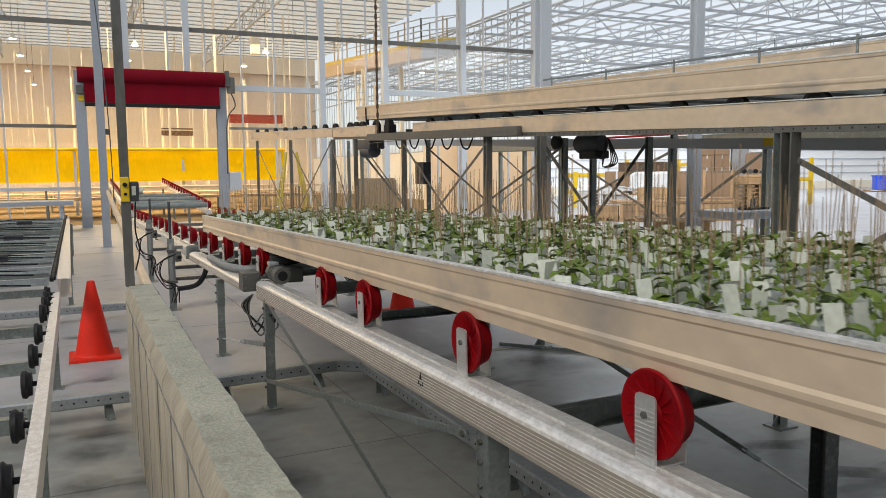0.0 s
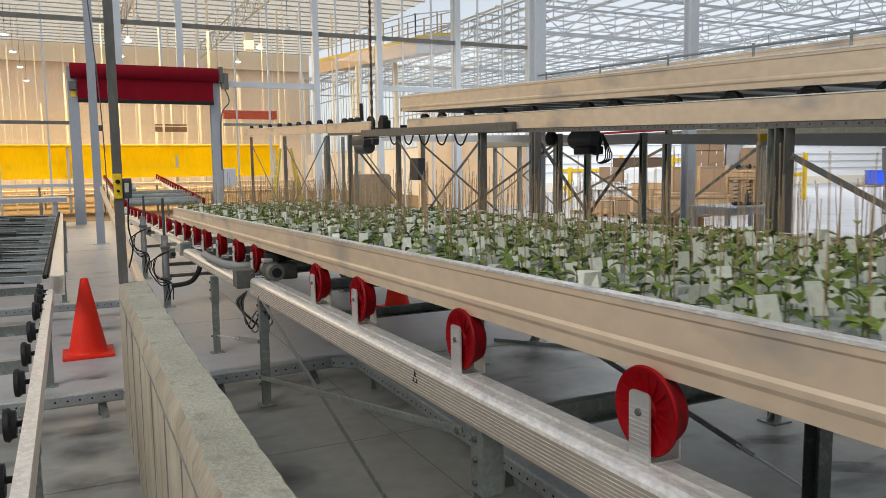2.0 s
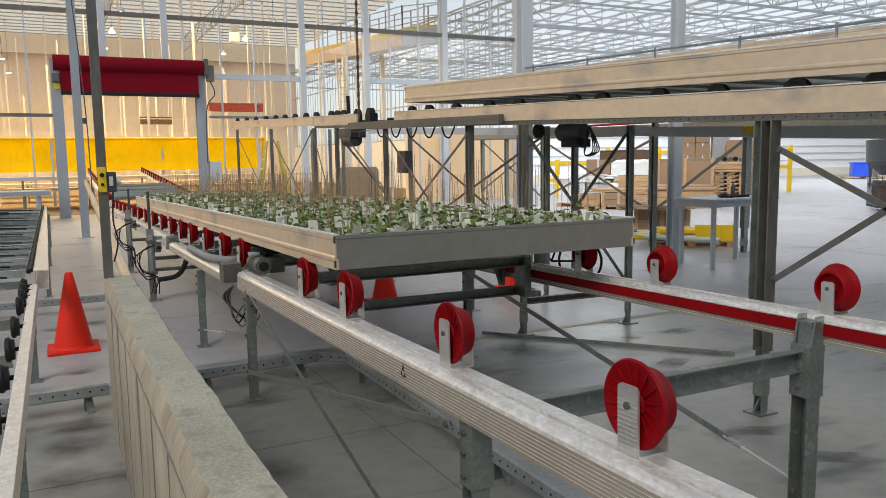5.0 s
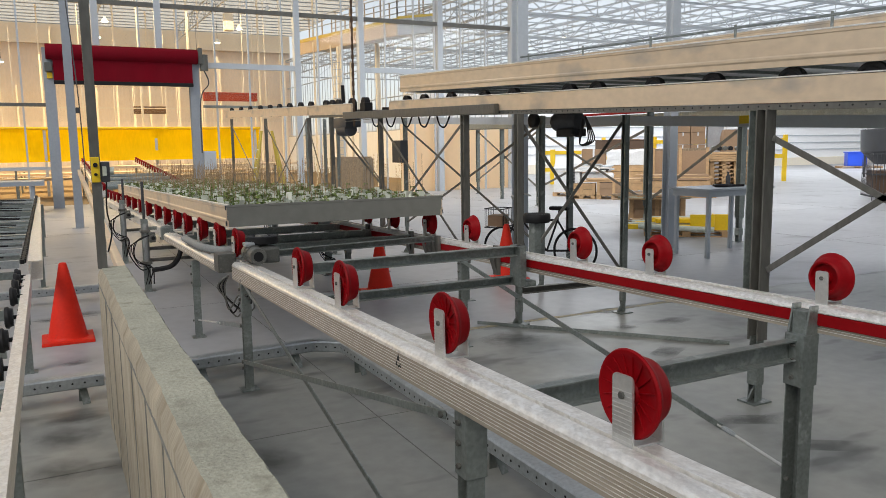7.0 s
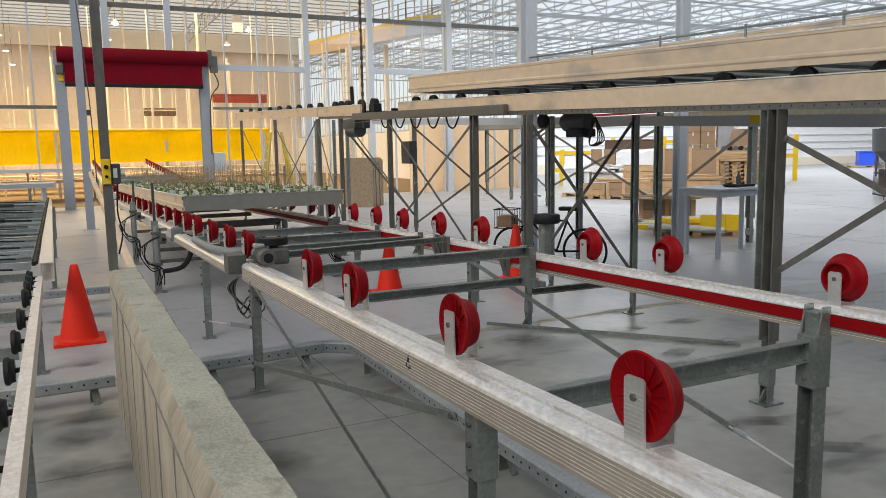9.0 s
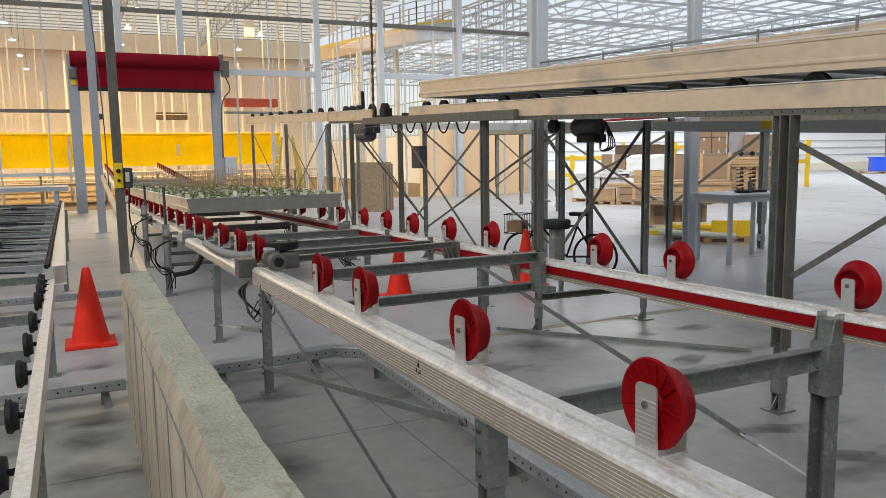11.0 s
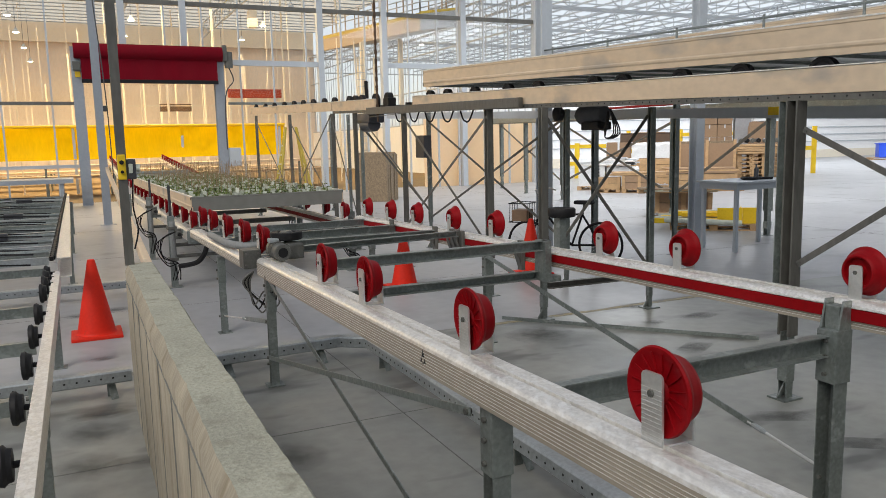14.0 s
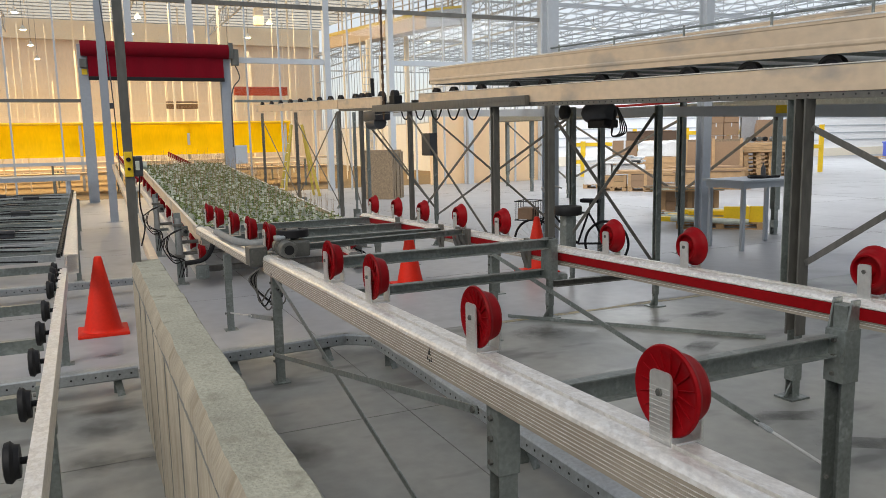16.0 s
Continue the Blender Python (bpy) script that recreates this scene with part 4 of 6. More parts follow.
def plants():
    rng = random.Random(7)
    kinds = [seedling(rng) for _ in range(18)]
    rows, cols = 72, 14
    rest = []
    for j in range(rows):
        for i in range(cols):
            x = 0.10 + (TRAY_W - 0.20) * i / (cols - 1) + rng.uniform(-0.012, 0.012) + (0.03 if j % 2 else -0.03)
            y = 0.10 + (TRAY_L - 0.20) * j / (rows - 1) + rng.uniform(-0.015, 0.015)
            x = min(max(x, 0.09), TRAY_W - 0.09)
            kind, turn, size = kinds[rng.randrange(18)], rng.uniform(-0.5, 0.5), rng.uniform(0.85, 1.2)
            if j >= 21:
                rest.append((kind, turn, size, x, y))
                continue
            p = new("seedling", kind["cube"])
            p.parent = TRAY
            p.location, p.rotation_euler, p.scale = (x, y, 0.041), (0, 0, turn), (size, size, size)
            for name, me in kind.items():
                if name != "cube":
                    new(name, me).parent = p
    mats = [WOOL, LEAF, CANE, TAG, NAVY]
    verts, faces, mis = [], [], []
    for kind, turn, q, x, y in rest:
        c, k = math.cos(turn) * q, math.sin(turn) * q
        for me in kind.values():
            o, mi = len(verts), mats.index(me.materials[0])
            verts += [(x + v.co.x * c - v.co.y * k, y + v.co.x * k + v.co.y * c, 0.041 + v.co.z * q) for v in me.vertices]
            for f in me.polygons:
                faces.append(tuple(a + o for a in f.vertices))
                mis.append(mi)
    me = bpy.data.meshes.new("seedling_bed")
    me.from_pydata(verts, [], faces)
    me.polygons.foreach_set("material_index", mis)
    for m in mats:
        me.materials.append(m)
    ob = new("seedling_bed", me)
    ob.parent = TRAY
    tagged(ob, "dense rows of green seedlings with canes and white labels", "", "", "stuff")


# ---------------------------------------------------------------- traffic cones
def cone(x, y, h=0.71, label="plain orange traffic cone standing on the concrete floor"):
    g = thing("traffic_cone", (x, y, 0), label, "traffic cone", "traffic cones")
    bm = B()
    s = h / 0.71
    box(bm, x - 0.215 * s, x + 0.215 * s, y - 0.215 * s, y + 0.215 * s, 0.0, 0.032 * s, 0.012 * s)
    part("base", bm, CONE, g)
    bm = B()
    lathe(bm, [(0.03 * s, 0.178 * s), (0.045 * s, 0.164 * s), (0.06 * s, 0.160 * s), (0.695 * s, 0.034 * s), (0.71 * s, 0.026 * s), (0.71 * s, 0.018 * s)], (x, y, 0), axis="z", seg=36)
    part("body", bm, CONE, g, smooth=True)


cone(0.055, 7.60)
cone(3.40, 8.29, 0.66)
cone(5.13, 8.25)


# ---------------------------------------------------------------- poles, red roller door
def pole(x, y, top, w, d, label, material=GALV, foot=True, name="steel_pole", z0=0.0):
    g = thing(name, (x, y, z0), label, "pole")
    part("post", channel(B(), (x, y, z0), (x, y, top), w, d, 0.008), material, g)
    if foot:
        bm = B()
        box(bm, x - w, x + w, y - d, y + d, 0, 0.012)
        part("foot_plate", bm, material, g)
    return g


near_pole = pole(0.268, 5.36, 7.5, 0.056, 0.055, "dark galvanised pole with a yellow switch on the concrete wall", GALV_DARK, foot=False, z0=0.945)
bm = B()
box(bm, 0.240, 0.290, 5.315, 5.332, 1.50, 1.66, 0.006)
part("switch_plate", bm, YELLOW, near_pole, "yellow emergency switch plate")
bm = B()
tube(bm, (0.265, 5.315, 1.61), (0.265, 5.300, 1.61), 0.014, 14)
part("button", bm, BLACK, near_pole)
bm = B()
tube(bm, (0.265, 5.315, 1.55), (0.265, 5.303, 1.55), 0.010, 14)
part("button", bm, BLACK, near_pole)
bm = B()
box(bm, 0.296, 0.350, 5.330, 5.400, 1.50, 1.63, 0.01)
part("sensor_box", bm, DARK, near_pole)
bm = B()
box(bm, 0.305, 0.330, 5.322, 5.340, 1.54, 1.60, 0.004)
tube(bm, (0.350, 5.360, 1.57), (0.375, 5.360, 1.57), 0.026, 14)
part("sensor_face", bm, TAG, near_pole)
bm = B()
hose(bm, [(0.325, 5.340, 1.50), (0.315, 5.330, 1.32), (0.335, 5.330, 1.18), (0.305, 5.330, 1.05)], 0.005)
part("cable", bm, BLACK, near_pole)
pole(0.56, 18.9, 8.0, 0.17, 0.17, "pale grey steel column on a small foot plate", GREY_STEEL, name="steel_column")
bm = B()
bar(bm, (0.46, 6.3, 0.74), (0.62, 18.8, 1.25), 0.06, 0.10)
alone("guide_board", bm, ALU_SIDE, "long aluminium board running to the steel column", "board", at=(0.5, 12, 0.9))
bm = B()
hose(bm, [(0.40, 18.0, 7.4), (0.62, 18.2, 4.2), (0.70, 18.2, 2.6), (0.72, 18.2, 1.0)], 0.012)
box(bm, 0.62, 0.70, 18.15, 18.25, 2.5, 2.62, 0.01)
alone("pull_cord", bm, DARK, "thin dark control cord hanging beside the column", "cord", at=(0.6, 18.2, 1.0))


def roller_door():
    y, x0, x1 = 26.0, 0.19, 4.50
    g = thing("roller_door", (2.3, y, 0), "dark red roll-up fabric door, rolled almost fully up, on grey posts", "door")
    for x in (x0 + 0.06, x1 - 0.1):
        part("post", channel(B(), (x, y, 0), (x, y, 4.75), 0.30, 0.26, 0.02), GREY_STEEL, g)
    bm = B()
    lathe(bm, [(0, 0.02), (0, 0.22), (0.02, 0.23), (x1 - x0 - 0.02, 0.23), (x1 - x0, 0.22), (x1 - x0, 0.02)], (x0, y - 0.2, 4.62), axis="x", seg=28)
    part("roll", bm, RED_CLOTH, g, smooth=True)
    bm = B()
    n = 40
    rows = [[bm.verts.new((x0 + 0.18 + (x1 - x0 - 0.36) * i / n, y - 0.27 + 0.012 * math.sin(i * 0.9) + dy, z)) for i in range(n + 1)] for z, dy in ((4.55, 0), (4.1, 0.01), (3.78, 0.0), (3.78, 0.02), (4.1, 0.03), (4.55, 0.02))]
    for a, b in zip(rows, rows[1:] + rows[:1]):
        for i in range(n):
            bm.faces.new((a[i], a[i + 1], b[i + 1], b[i]))
    part("curtain", bm, RED_CLOTH, g, smooth=True)
    bm = B()
    box(bm, x0 + 0.17, x1 - 0.17, y - 0.31, y - 0.21, 3.68, 3.79, 0.01)
    part("bottom_bar", bm, BLACK, g, "black weighted bottom bar")
    bm = B()
    box(bm, x1 + 0.0, x1 + 0.14, y - 0.35, y - 0.1, 4.4, 4.9, 0.02)
    tube(bm, (x1 + 0.2, y - 0.2, 4.7), (x1 + 0.2, y - 0.2, 4.2), 0.13, 16)
    part("door_motor", bm, MOTOR, g)
    bm = B()
    hose(bm, [(x1 + 0.2, y - 0.2, 4.2), (x1 + 0.32, y - 0.2, 3.8), (x1 + 0.05, y - 0.2, 3.3), (x1 - 0.0, y - 0.2, 1.6)], 0.02)
    part("cable", bm, DARK, g)
    for x in (x0 - 0.05,):
        bm = B()
        box(bm, x, x + 0.2, y - 0.3, y - 0.1, 4.05, 4.3, 0.01)
        part("bearing", bm, MOTOR, g)
        bm = B()
        box(bm, x + 0.05, x + 0.2, y - 0.16, y - 0.132, 3.85, 4.02)
        part("sticker", bm, YELLOW, g, "yellow sticker")
    bm = B()
    box(bm, x1 + 0.06, x1 + 0.44, y - 0.2, y - 0.03, 1.05, 1.65, 0.015)
    part("control_box", bm, WHITE_STEEL, g, "grey control box")


roller_door()

# ---------------------------------------------------------------- side conveyor with black wheels
def side_line():
    g = thing("side_rail", (-0.2, 3.5, 0.7), "aluminium side rail carrying small black wheels", "conveyor rail", "rails of the side line")
    part("profile", sweep(B(), [(-0.03, -0.12), (0.02, -0.12), (0.02, 0.0), (-0.03, 0.0)], (-0.19, 0.3, 0.76), (-0.20, 6.8, 0.74)), ALU, g)
    for k in range(12):
        y = [1.5, 2.05, 2.63, 3.22, 3.86, 4.46, 5.08, 5.82, 6.2, 6.5, 6.75, 0.95][k]
        bm = B()
        lathe(bm, [(-0.03, 0.01), (-0.03, 0.05), (-0.026, 0.062), (-0.01, 0.066), (0.0, 0.055), (0.015, 0.052), (0.015, 0.01)], (-0.262, y, 0.735), seg=22)
        tube(bm, (-0.25, y, 0.735), (-0.216, y, 0.735), 0.012, 8)
        part("black_wheel", bm, BLACK, g, smooth=True)
    for y in (1.2, 3.9, 6.6):
        leg(-0.24, y, 0.62, "galvanised leg of the side conveyor", group="legs of the side line")
    # chain run beyond the rail
    c = thing("chain_guide", (-0.2, 12, 0.7), "galvanised chain guide with a dark drive chain", "conveyor rail", "rails of the side line")
    part("guide", channel(B(), (-0.15, 7.0, 0.74), (-0.22, 17.5, 0.72), 0.10, 0.16), ALU, c)
    bm = B()
    for i in range(150):
        y = 7.0 + i * 0.07
        box(bm, -0.255 + (i % 2) * 0.012, -0.225 + (i % 2) * 0.012, y, y + 0.06, 0.80, 0.835)
    part("chain", bm, BLACK, c)
    for y in (10.78, 14.0, 17.2):
        leg(-0.153, y, 0.66, "galvanised leg of the side conveyor", 0.055, group="legs of the side line")
    y = 2.6
    k = 0
    rng = random.Random(11)
    while y < 17.5:
        z = 0.60 if y < 6.9 else 0.70 + rng.uniform(-0.05, 0.05)
        b = thing("cross_bar", (-1.6, y, z), "grey steel cross bar of the side conveyor", "beam", "cross bars of the side line")
        part("profile", channel(B(), (-0.28, y, z), (-3.2, y + (rng.uniform(-0.06, 0.06) if y > 6.9 else 0), z), rng.uniform(0.03, 0.06), rng.uniform(0.05, 0.09)), rng.choice((GALV, BAR_PALE, BAR_PALE)) if y > 6.9 else GALV, b)
        if y > 7 and k % 2:
            bm = B()
            tube(bm, (-0.28, y + 0.25, z + 0.05), (-3.2, y + 0.25, z + 0.05), 0.022, 10)
            part("shaft", bm, GALV, b)
            bm = B()
            box(bm, -1.0 - 0.3 * (k % 3), -0.75 - 0.3 * (k % 3), y + 0.2, y + 0.3, z - 0.02, z + 0.1, 0.01)
            part("bearing", bm, DARK, b)
        if y > 6.9:
            bm = B()
            hose(bm, [(-0.4, y + 0.12, z + 0.05), (-1.0, y + 0.2, z + 0.07), (-1.6, y + 0.1, z + 0.05), (-2.4, y + 0.22, z + 0.07), (-3.1, y + 0.12, z + 0.05)], 0.008, 6)
            part("air_hose", bm, BLACK, b)
        y += 1.1 if y < 6.9 else rng.uniform(0.38, 0.62)
        k += 1
    for x in (-3.2, -1.7):
        beam((x, 2.0, 0.60 if x < -2 else 0.605), (x, 17.5, 0.60 if x < -2 else 0.605), "long galvanised beam of the side conveyor", 0.06, 0.10, group="beams of the side line")
    for x in (-1.7, -3.2):
        for y in (3.9, 7.2, 11.5, 16):
            leg(x, y, 0.55, "galvanised leg of the side conveyor", group="legs of the side line")


side_line()


# ---------------------------------------------------------------- upper line on posts
XC = 4.0


def upper_rail(x, y0, y1, label, holes=True):
    g = thing("upper_rail", (x, (y0 + y1) / 2, high((y0 + y1) / 2)), label, "conveyor rail", "rails of the upper line")
    part("face", sweep(B(), [(0, 0.02), (0.05, 0.02), (0.05, 0.168), (0.0, 0.168)], (x, y0, high(y0)), (x, y1, high(y1))), ALU_SIDE, g)
    bm = B()
    bar(bm, (x + 0.03, y0, high(y0) + 0.175), (x + 0.03, y1, high(y1) + 0.175), 0.07, 0.008)
    part("top_lip", bm, ALU, g)
    if holes:
        part("holed_angle", sweep(B(), [(0.006, -0.02), (0.10, -0.02), (0.10, 0.018), (0.006, 0.018)], (x, y0, high(y0)), (x, y1, high(y1))), GALV_DARK, g)
        bm = B()
        for i in range(int((min(y1, 9) - y0) / 0.08)):
            y = y0 + i * 0.08
            tube(bm, (x + 0.004, y, high(y)), (x + 0.008, y, high(y)), 0.006, 6)
        tagged(part("holes", bm, BLACK, g), kind="stuff")
    return g


RAIL_NEAR = upper_rail(XC, -2.0, 7.35, "dull aluminium upper rail with black wheels along its top")
upper_rail(XC, 7.352, 9.3, "dull aluminium upper rail end with black wheels along its top", holes=False)
upper_rail(XC, 10.7, 12.74, "dull aluminium upper rail beyond the gap")
RAIL_FAR = upper_rail(XC, 12.80, 19.5, "dull aluminium upper rail running on to the glass wall", holes=False)
bm = B()
bar(bm, (XC - 0.035, 6.55, high(6.55) + 0.035), (XC - 0.035, 10.9, high(10.9) + 0.0), 0.05, 0.10)
box(bm, XC - 0.064, XC - 0.06, 6.6, 10.8, high(8.7) - 0.02, high(8.7) - 0.012)
GAP = alone("gap_beam", bm, GALV_DARK, "grey steel beam bridging the gap in the upper line", "beam", at=(XC, 9, high(9)))


def upper_wheel(y, rail_, x=XC + 0.105, r=0.10):
    z = high(y) + 0.118
    bm = B()
    lathe(bm, [(-0.03, 0.015), (-0.03, r * 0.55), (-0.022, r * 0.7), (-0.03, r * 0.8), (-0.03, r), (0.02, r), (0.03, r * 0.9), (0.03, 0.015)], (x, y, z + 0.02), seg=26)
    part("wheel", bm, BLACK, rail_, "black rubber wheel", smooth=True)


for y in (2.2, 2.75, 3.275, 3.907, 4.48, 5.158, 5.545, 6.444, 7.015, 7.75, 8.45, 8.95):
    upper_wheel(y, RAIL_NEAR)
for y in (10.9, 11.5, 11.8, 12.1, 12.9, 13.5, 14.2, 14.9, 15.6, 16.4, 17.3, 18.2, 19.2):
    upper_wheel(y, RAIL_FAR, r=0.12)
bm = B()
lathe(bm, [(-0.04, 0.02), (-0.04, 0.085), (0.04, 0.085), (0.04, 0.02)], (XC + 0.05, 10.25, high(10.2) + 0.17), seg=24)
box(bm, XC, XC + 0.12, 10.15, 10.35, high(10.2) + 0.03, high(10.2) + 0.18, 0.01)
part("stop_wheel", bm, BLACK, GAP, "black rubber stop wheel")
bm = B()
bar(bm, (XC + 0.05, 11.15, high(11) + 0.2), (XC + 0.05, 11.17, high(11) + 0.46), 0.05, 0.03)
alone("stop_pin", bm, BLACK, "upright black stop on the upper rail", "stop", at=(XC, 11.15, high(11)))


def post(x, y, top, w=0.085, material=GALV_DARK, label="dark galvanised post of the upper line bolted to the floor"):
    g = thing("support_post", (x, y, 0), label, "post", "posts of the upper line")
    part("shaft", channel(B(), (x, y, 0.42), (x, y, top), w, w, 0.012), material, g)
    part("inner_leg", channel(B(), (x, y, 0.01), (x, y, 0.44), w * 0.72, w * 0.72, 0.006), GALV, g)
    bm = B()
    box(bm, x - 0.08, x + 0.08, y - 0.07, y + 0.07, 0, 0.012)
    part("foot_plate", bm, GALV, g)
    bm = B()
    box(bm, x - w * 0.44, x + w * 0.44, y - w * 0.44, y + w * 0.44, 0.12, 0.24, 0.005)
    part("sleeve", bm, GALV, g)
    bm = B()
    bar(bm, (x - 0.06, y, 0.012), (x, y, 0.10), 0.010, 0.03)
    part("foot_rib", bm, GALV, g)
    return g


for x, y in ((4.03, 3.40), (3.90, 6.05), (4.02, 7.30), (4.02, 9.65), (4.02, 11.64), (4.02, 12.79), (4.02, 15.7), (4.02, 18.9), (4.1, 0.3)):
    p = post(x, y, high(y) - 0.02, 0.085 if y < 5 else 0.068 if y < 7 else 0.072 if y < 8 else 0.056)
    if y == 3.40:
        NEAR_POST = p
part("side_channel", channel(B(), (4.03, 3.4755, 0.62), (4.03, 3.4755, high(3.4) - 0.02), 0.06, 0.06, 0.006), GALV, NEAR_POST)
for x, y in ((5.08, 5.95), (5.1, 7.42), (5.1, 11.23), (5.1, 14.4), (5.4, 16.1), (5.9, 19)):
    post(x, y, high(y) - 0.02, 0.056, GALV)


def strap(p, q, w=0.032):
    return brace(p, q, w, 0.008, "thin steel diagonal brace between the posts", GALV_DARK, "braces of the upper line")


strap((3.93, 6.05, 1.9), (5.05, 5.97, 0.45))
strap((5.05, 5.97, 1.9), (3.93, 6.03, 0.55))
strap((4.0, 9.65, 2.05), (4.0, 7.30, 0.55))
strap((4.0, 7.30, 1.95), (4.0, 9.65, 0.55))
strap((4.03, 3.34, 1.72), (4.03, 0.30, 0.33), 0.038)
strap((4.03, 1.88, 1.87), (4.03, 3.346, 0.885), 0.038)
strap((5.1, 7.42, 1.95), (5.1, 11.2, 0.5))
strap((5.1, 11.2, 2.0), (5.1, 7.42, 0.5))
strap((4.0, 11.6, 2.1), (5.1, 11.25, 0.6))
strap((4.0, 12.8, 2.1), (4.0, 11.66, 0.6))
strap((4.0, 15.7, 2.2), (4.0, 12.82, 0.6))
strap((4.0, 12.82, 2.2), (4.0, 15.7, 0.6))
strap((4.0, 18.9, 2.3), (4.0, 15.72, 0.6))
strap((5.1, 14.4, 2.2), (5.1, 11.25, 0.6))
beam((3.93, 6.02, 0.33), (5.05, 5.97, 0.33), "dark steel tie beam between two posts", 0.05, 0.06, GALV_DARK, group="beams of the upper line")
for y in (3.4, 6.0, 7.36, 9.65, 11.6):
    beam((4.06, y, high(y) + 0.07), (5.86, y, high(y) + 0.07), "steel cross beam under the upper line", 0.06, 0.07, GALV_DARK, group="beams of the upper line")

FAR_BEAM = beam((5.9, 2.5, 1.795), (5.9, 15.0, 2.244), "pale grey steel beam under the far rail of the upper line", 0.06, 0.105, WHITE_STEEL, group="beams of the upper line")
# motor, cables and small box under the upper line
m = thing("upper_motor", (4.5, 6.0, 1.75), "dark electric motor hanging under the upper line", "motor", "drive motors")
bm = B()
lathe(bm, [(-0.2, 0.02), (-0.2, 0.07), (-0.17, 0.09), (0.14, 0.09), (0.16, 0.05), (0.22, 0.04), (0.22, 0.01)], (4.42, 6.02, 1.915), axis="y", seg=24)
part("motor_body", bm, DARK, m, smooth=True)
bm = B()
box(bm, 4.34, 4.50, 5.82, 6.08, 1.77, 1.845, 0.012)
part("terminal_box", bm, BLACK, m)
bm = B()
lathe(bm, [(-0.03, 0.03), (-0.03, 0.05), (-0.02, 0.07), (0.03, 0.07), (0.03, 0.03)], (4.35, 6.48, 1.94), seg=26)
part("drive_wheel", bm, BLACK, m, smooth=True)
for k in range(4):
    bm = B()
    hose(bm, [(4.34, 5.85, 1.80), (4.34, 5.74 - 0.02 * k, 1.77), (4.32, 5.64, 1.84 + 0.03 * k), (4.32, 5.68, 1.70), (4.32, 5.56 - 0.03 * k, 1.74), (4.34, 5.63, 1.95)], 0.006)
    part("cable", bm, BLACK, m)
m2 = thing("upper_motor", (4.1, 11.2, 2.0), "dark electric motor hanging under the upper line", "motor", "drive motors")
bm = B()
box(bm, 4.0, 4.25, 10.95, 11.5, high(11) - 0.17, high(11) - 0.02, 0.02)
lathe(bm, [(-0.2, 0.02), (-0.2, 0.1), (0.2, 0.1), (0.2, 0.02)], (4.1, 11.2, high(11) - 0.2), axis="y", seg=20)
part("motor_body", bm, DARK, m2, smooth=True)
cl = thing("cable_loops", (4.05, 9, high(9)), "black cable loops hanging under the upper line", "cable")
for k in range(5):
    y = 7.7 + k * 0.5
    bm = hose(B(), [(4.05, y, high(y) - 0.02), (4.05, y + 0.12, high(y) - 0.14), (4.05, y + 0.25, high(y) - 0.12), (4.05, y + 0.32, high(y) - 0.02)], 0.010)
    part("loop", bm, BLACK, cl)
bm = B()
box(bm, 4.93, 5.062, 11.05, 11.38, 1.45, 1.80, 0.01)
alone("junction_box", bm, DARK, "small grey junction box on a post of the upper line", "box", at=(5.0, 11.2, 1.45))
bm = B()
box(bm, 5.855, 5.866, 5.05, 5.25, 1.87, 1.945)
alone("warning_sign", bm, YELLOW, "small yellow warning sign on a beam", "sign", at=(5.86, 5.1, 1.87))
ch = thing("hoist_chain", (3.97, 10.5, 2.0), "rusty brown hoist chain hanging from the roof", "chain")
for k in range(88):
    z = 2.0 + k * 0.063
    bm = B()
    bar(bm, (3.97, 10.5, z), (3.97, 10.5, z + 0.066), 0.036 if k % 2 else 0.016, 0.016 if k % 2 else 0.036, up=(0, 1, 0))
    part("link", bm, RUST, ch)

# far tray and handrail of the upper line
far_tray = make_tray("upper_tray", "long dull aluminium tray on the far upper line", 13.0, 1.8, 0.2)
far_tray.matrix_basis = pose(6.15, -3.0, 2.32, 1.65, 0, 0)
for x, y in ((6.3, 1.0), (6.3, 8.5), (7.7, 1.0), (7.7, 8.5)):
    post(x, y, 2.32 + 0.0288 * (y + 3) - 0.004, 0.07, GALV, "galvanised post under the far upper tray")
h = thing("handrail", (5.96, 5, 2.4), "thin galvanised handrail along the upper line", "handrail")
for y in (3.2, 4.4, 5.43, 6.6, 7.8, 9.0):
    part("upright", bar(B(), (5.96, y, high(y) + 0.2), (5.96, y, high(y) + 0.83), 0.02, 0.02), GALV, h)
for dz in (0.80,):
    bm = B()
    tube(bm, (5.96, -1, high(-1) + dz), (5.96, 9.2, high(9.2) + dz), 0.013, 8)
    part("rail", bm, GALV, h)

# second elevated line on tall posts
e = thing("elevated_beam", (12, 15, 2.1), "wide grey steel beam of a second elevated conveyor", "beam")
bm = B()
bar(bm, (9.2, 3.0, 2.05), (13.9, 25.2, 2.42), 0.10, 0.22)
part("web", bm, GALV, e)
bm = B()
bar(bm, (9.15, 3.0, 1.93), (13.85, 25.2, 2.30), 0.24, 0.03)
part("flange", bm, GALV_DARK, e)
bm = B()
bar(bm, (9.3, 4.5, 2.22), (12.0, 17.0, 2.42), 0.05, 0.05)
part("stripe", bm, RED_STRIP, e, "red strip along the beam")
for x, y in ((10.45, 9.3), (11.0, 12.2), (12.25, 18.0), (13.68, 23.9), (9.5, 4.6), (12.9, 21.0)):
    post(x, y, 1.95 + (y - 3) * 0.0166, 0.11, GALV, "grey post of the second elevated conveyor")
strap((10.45, 9.3, 1.95), (11.0, 12.2, 0.5), 0.06)
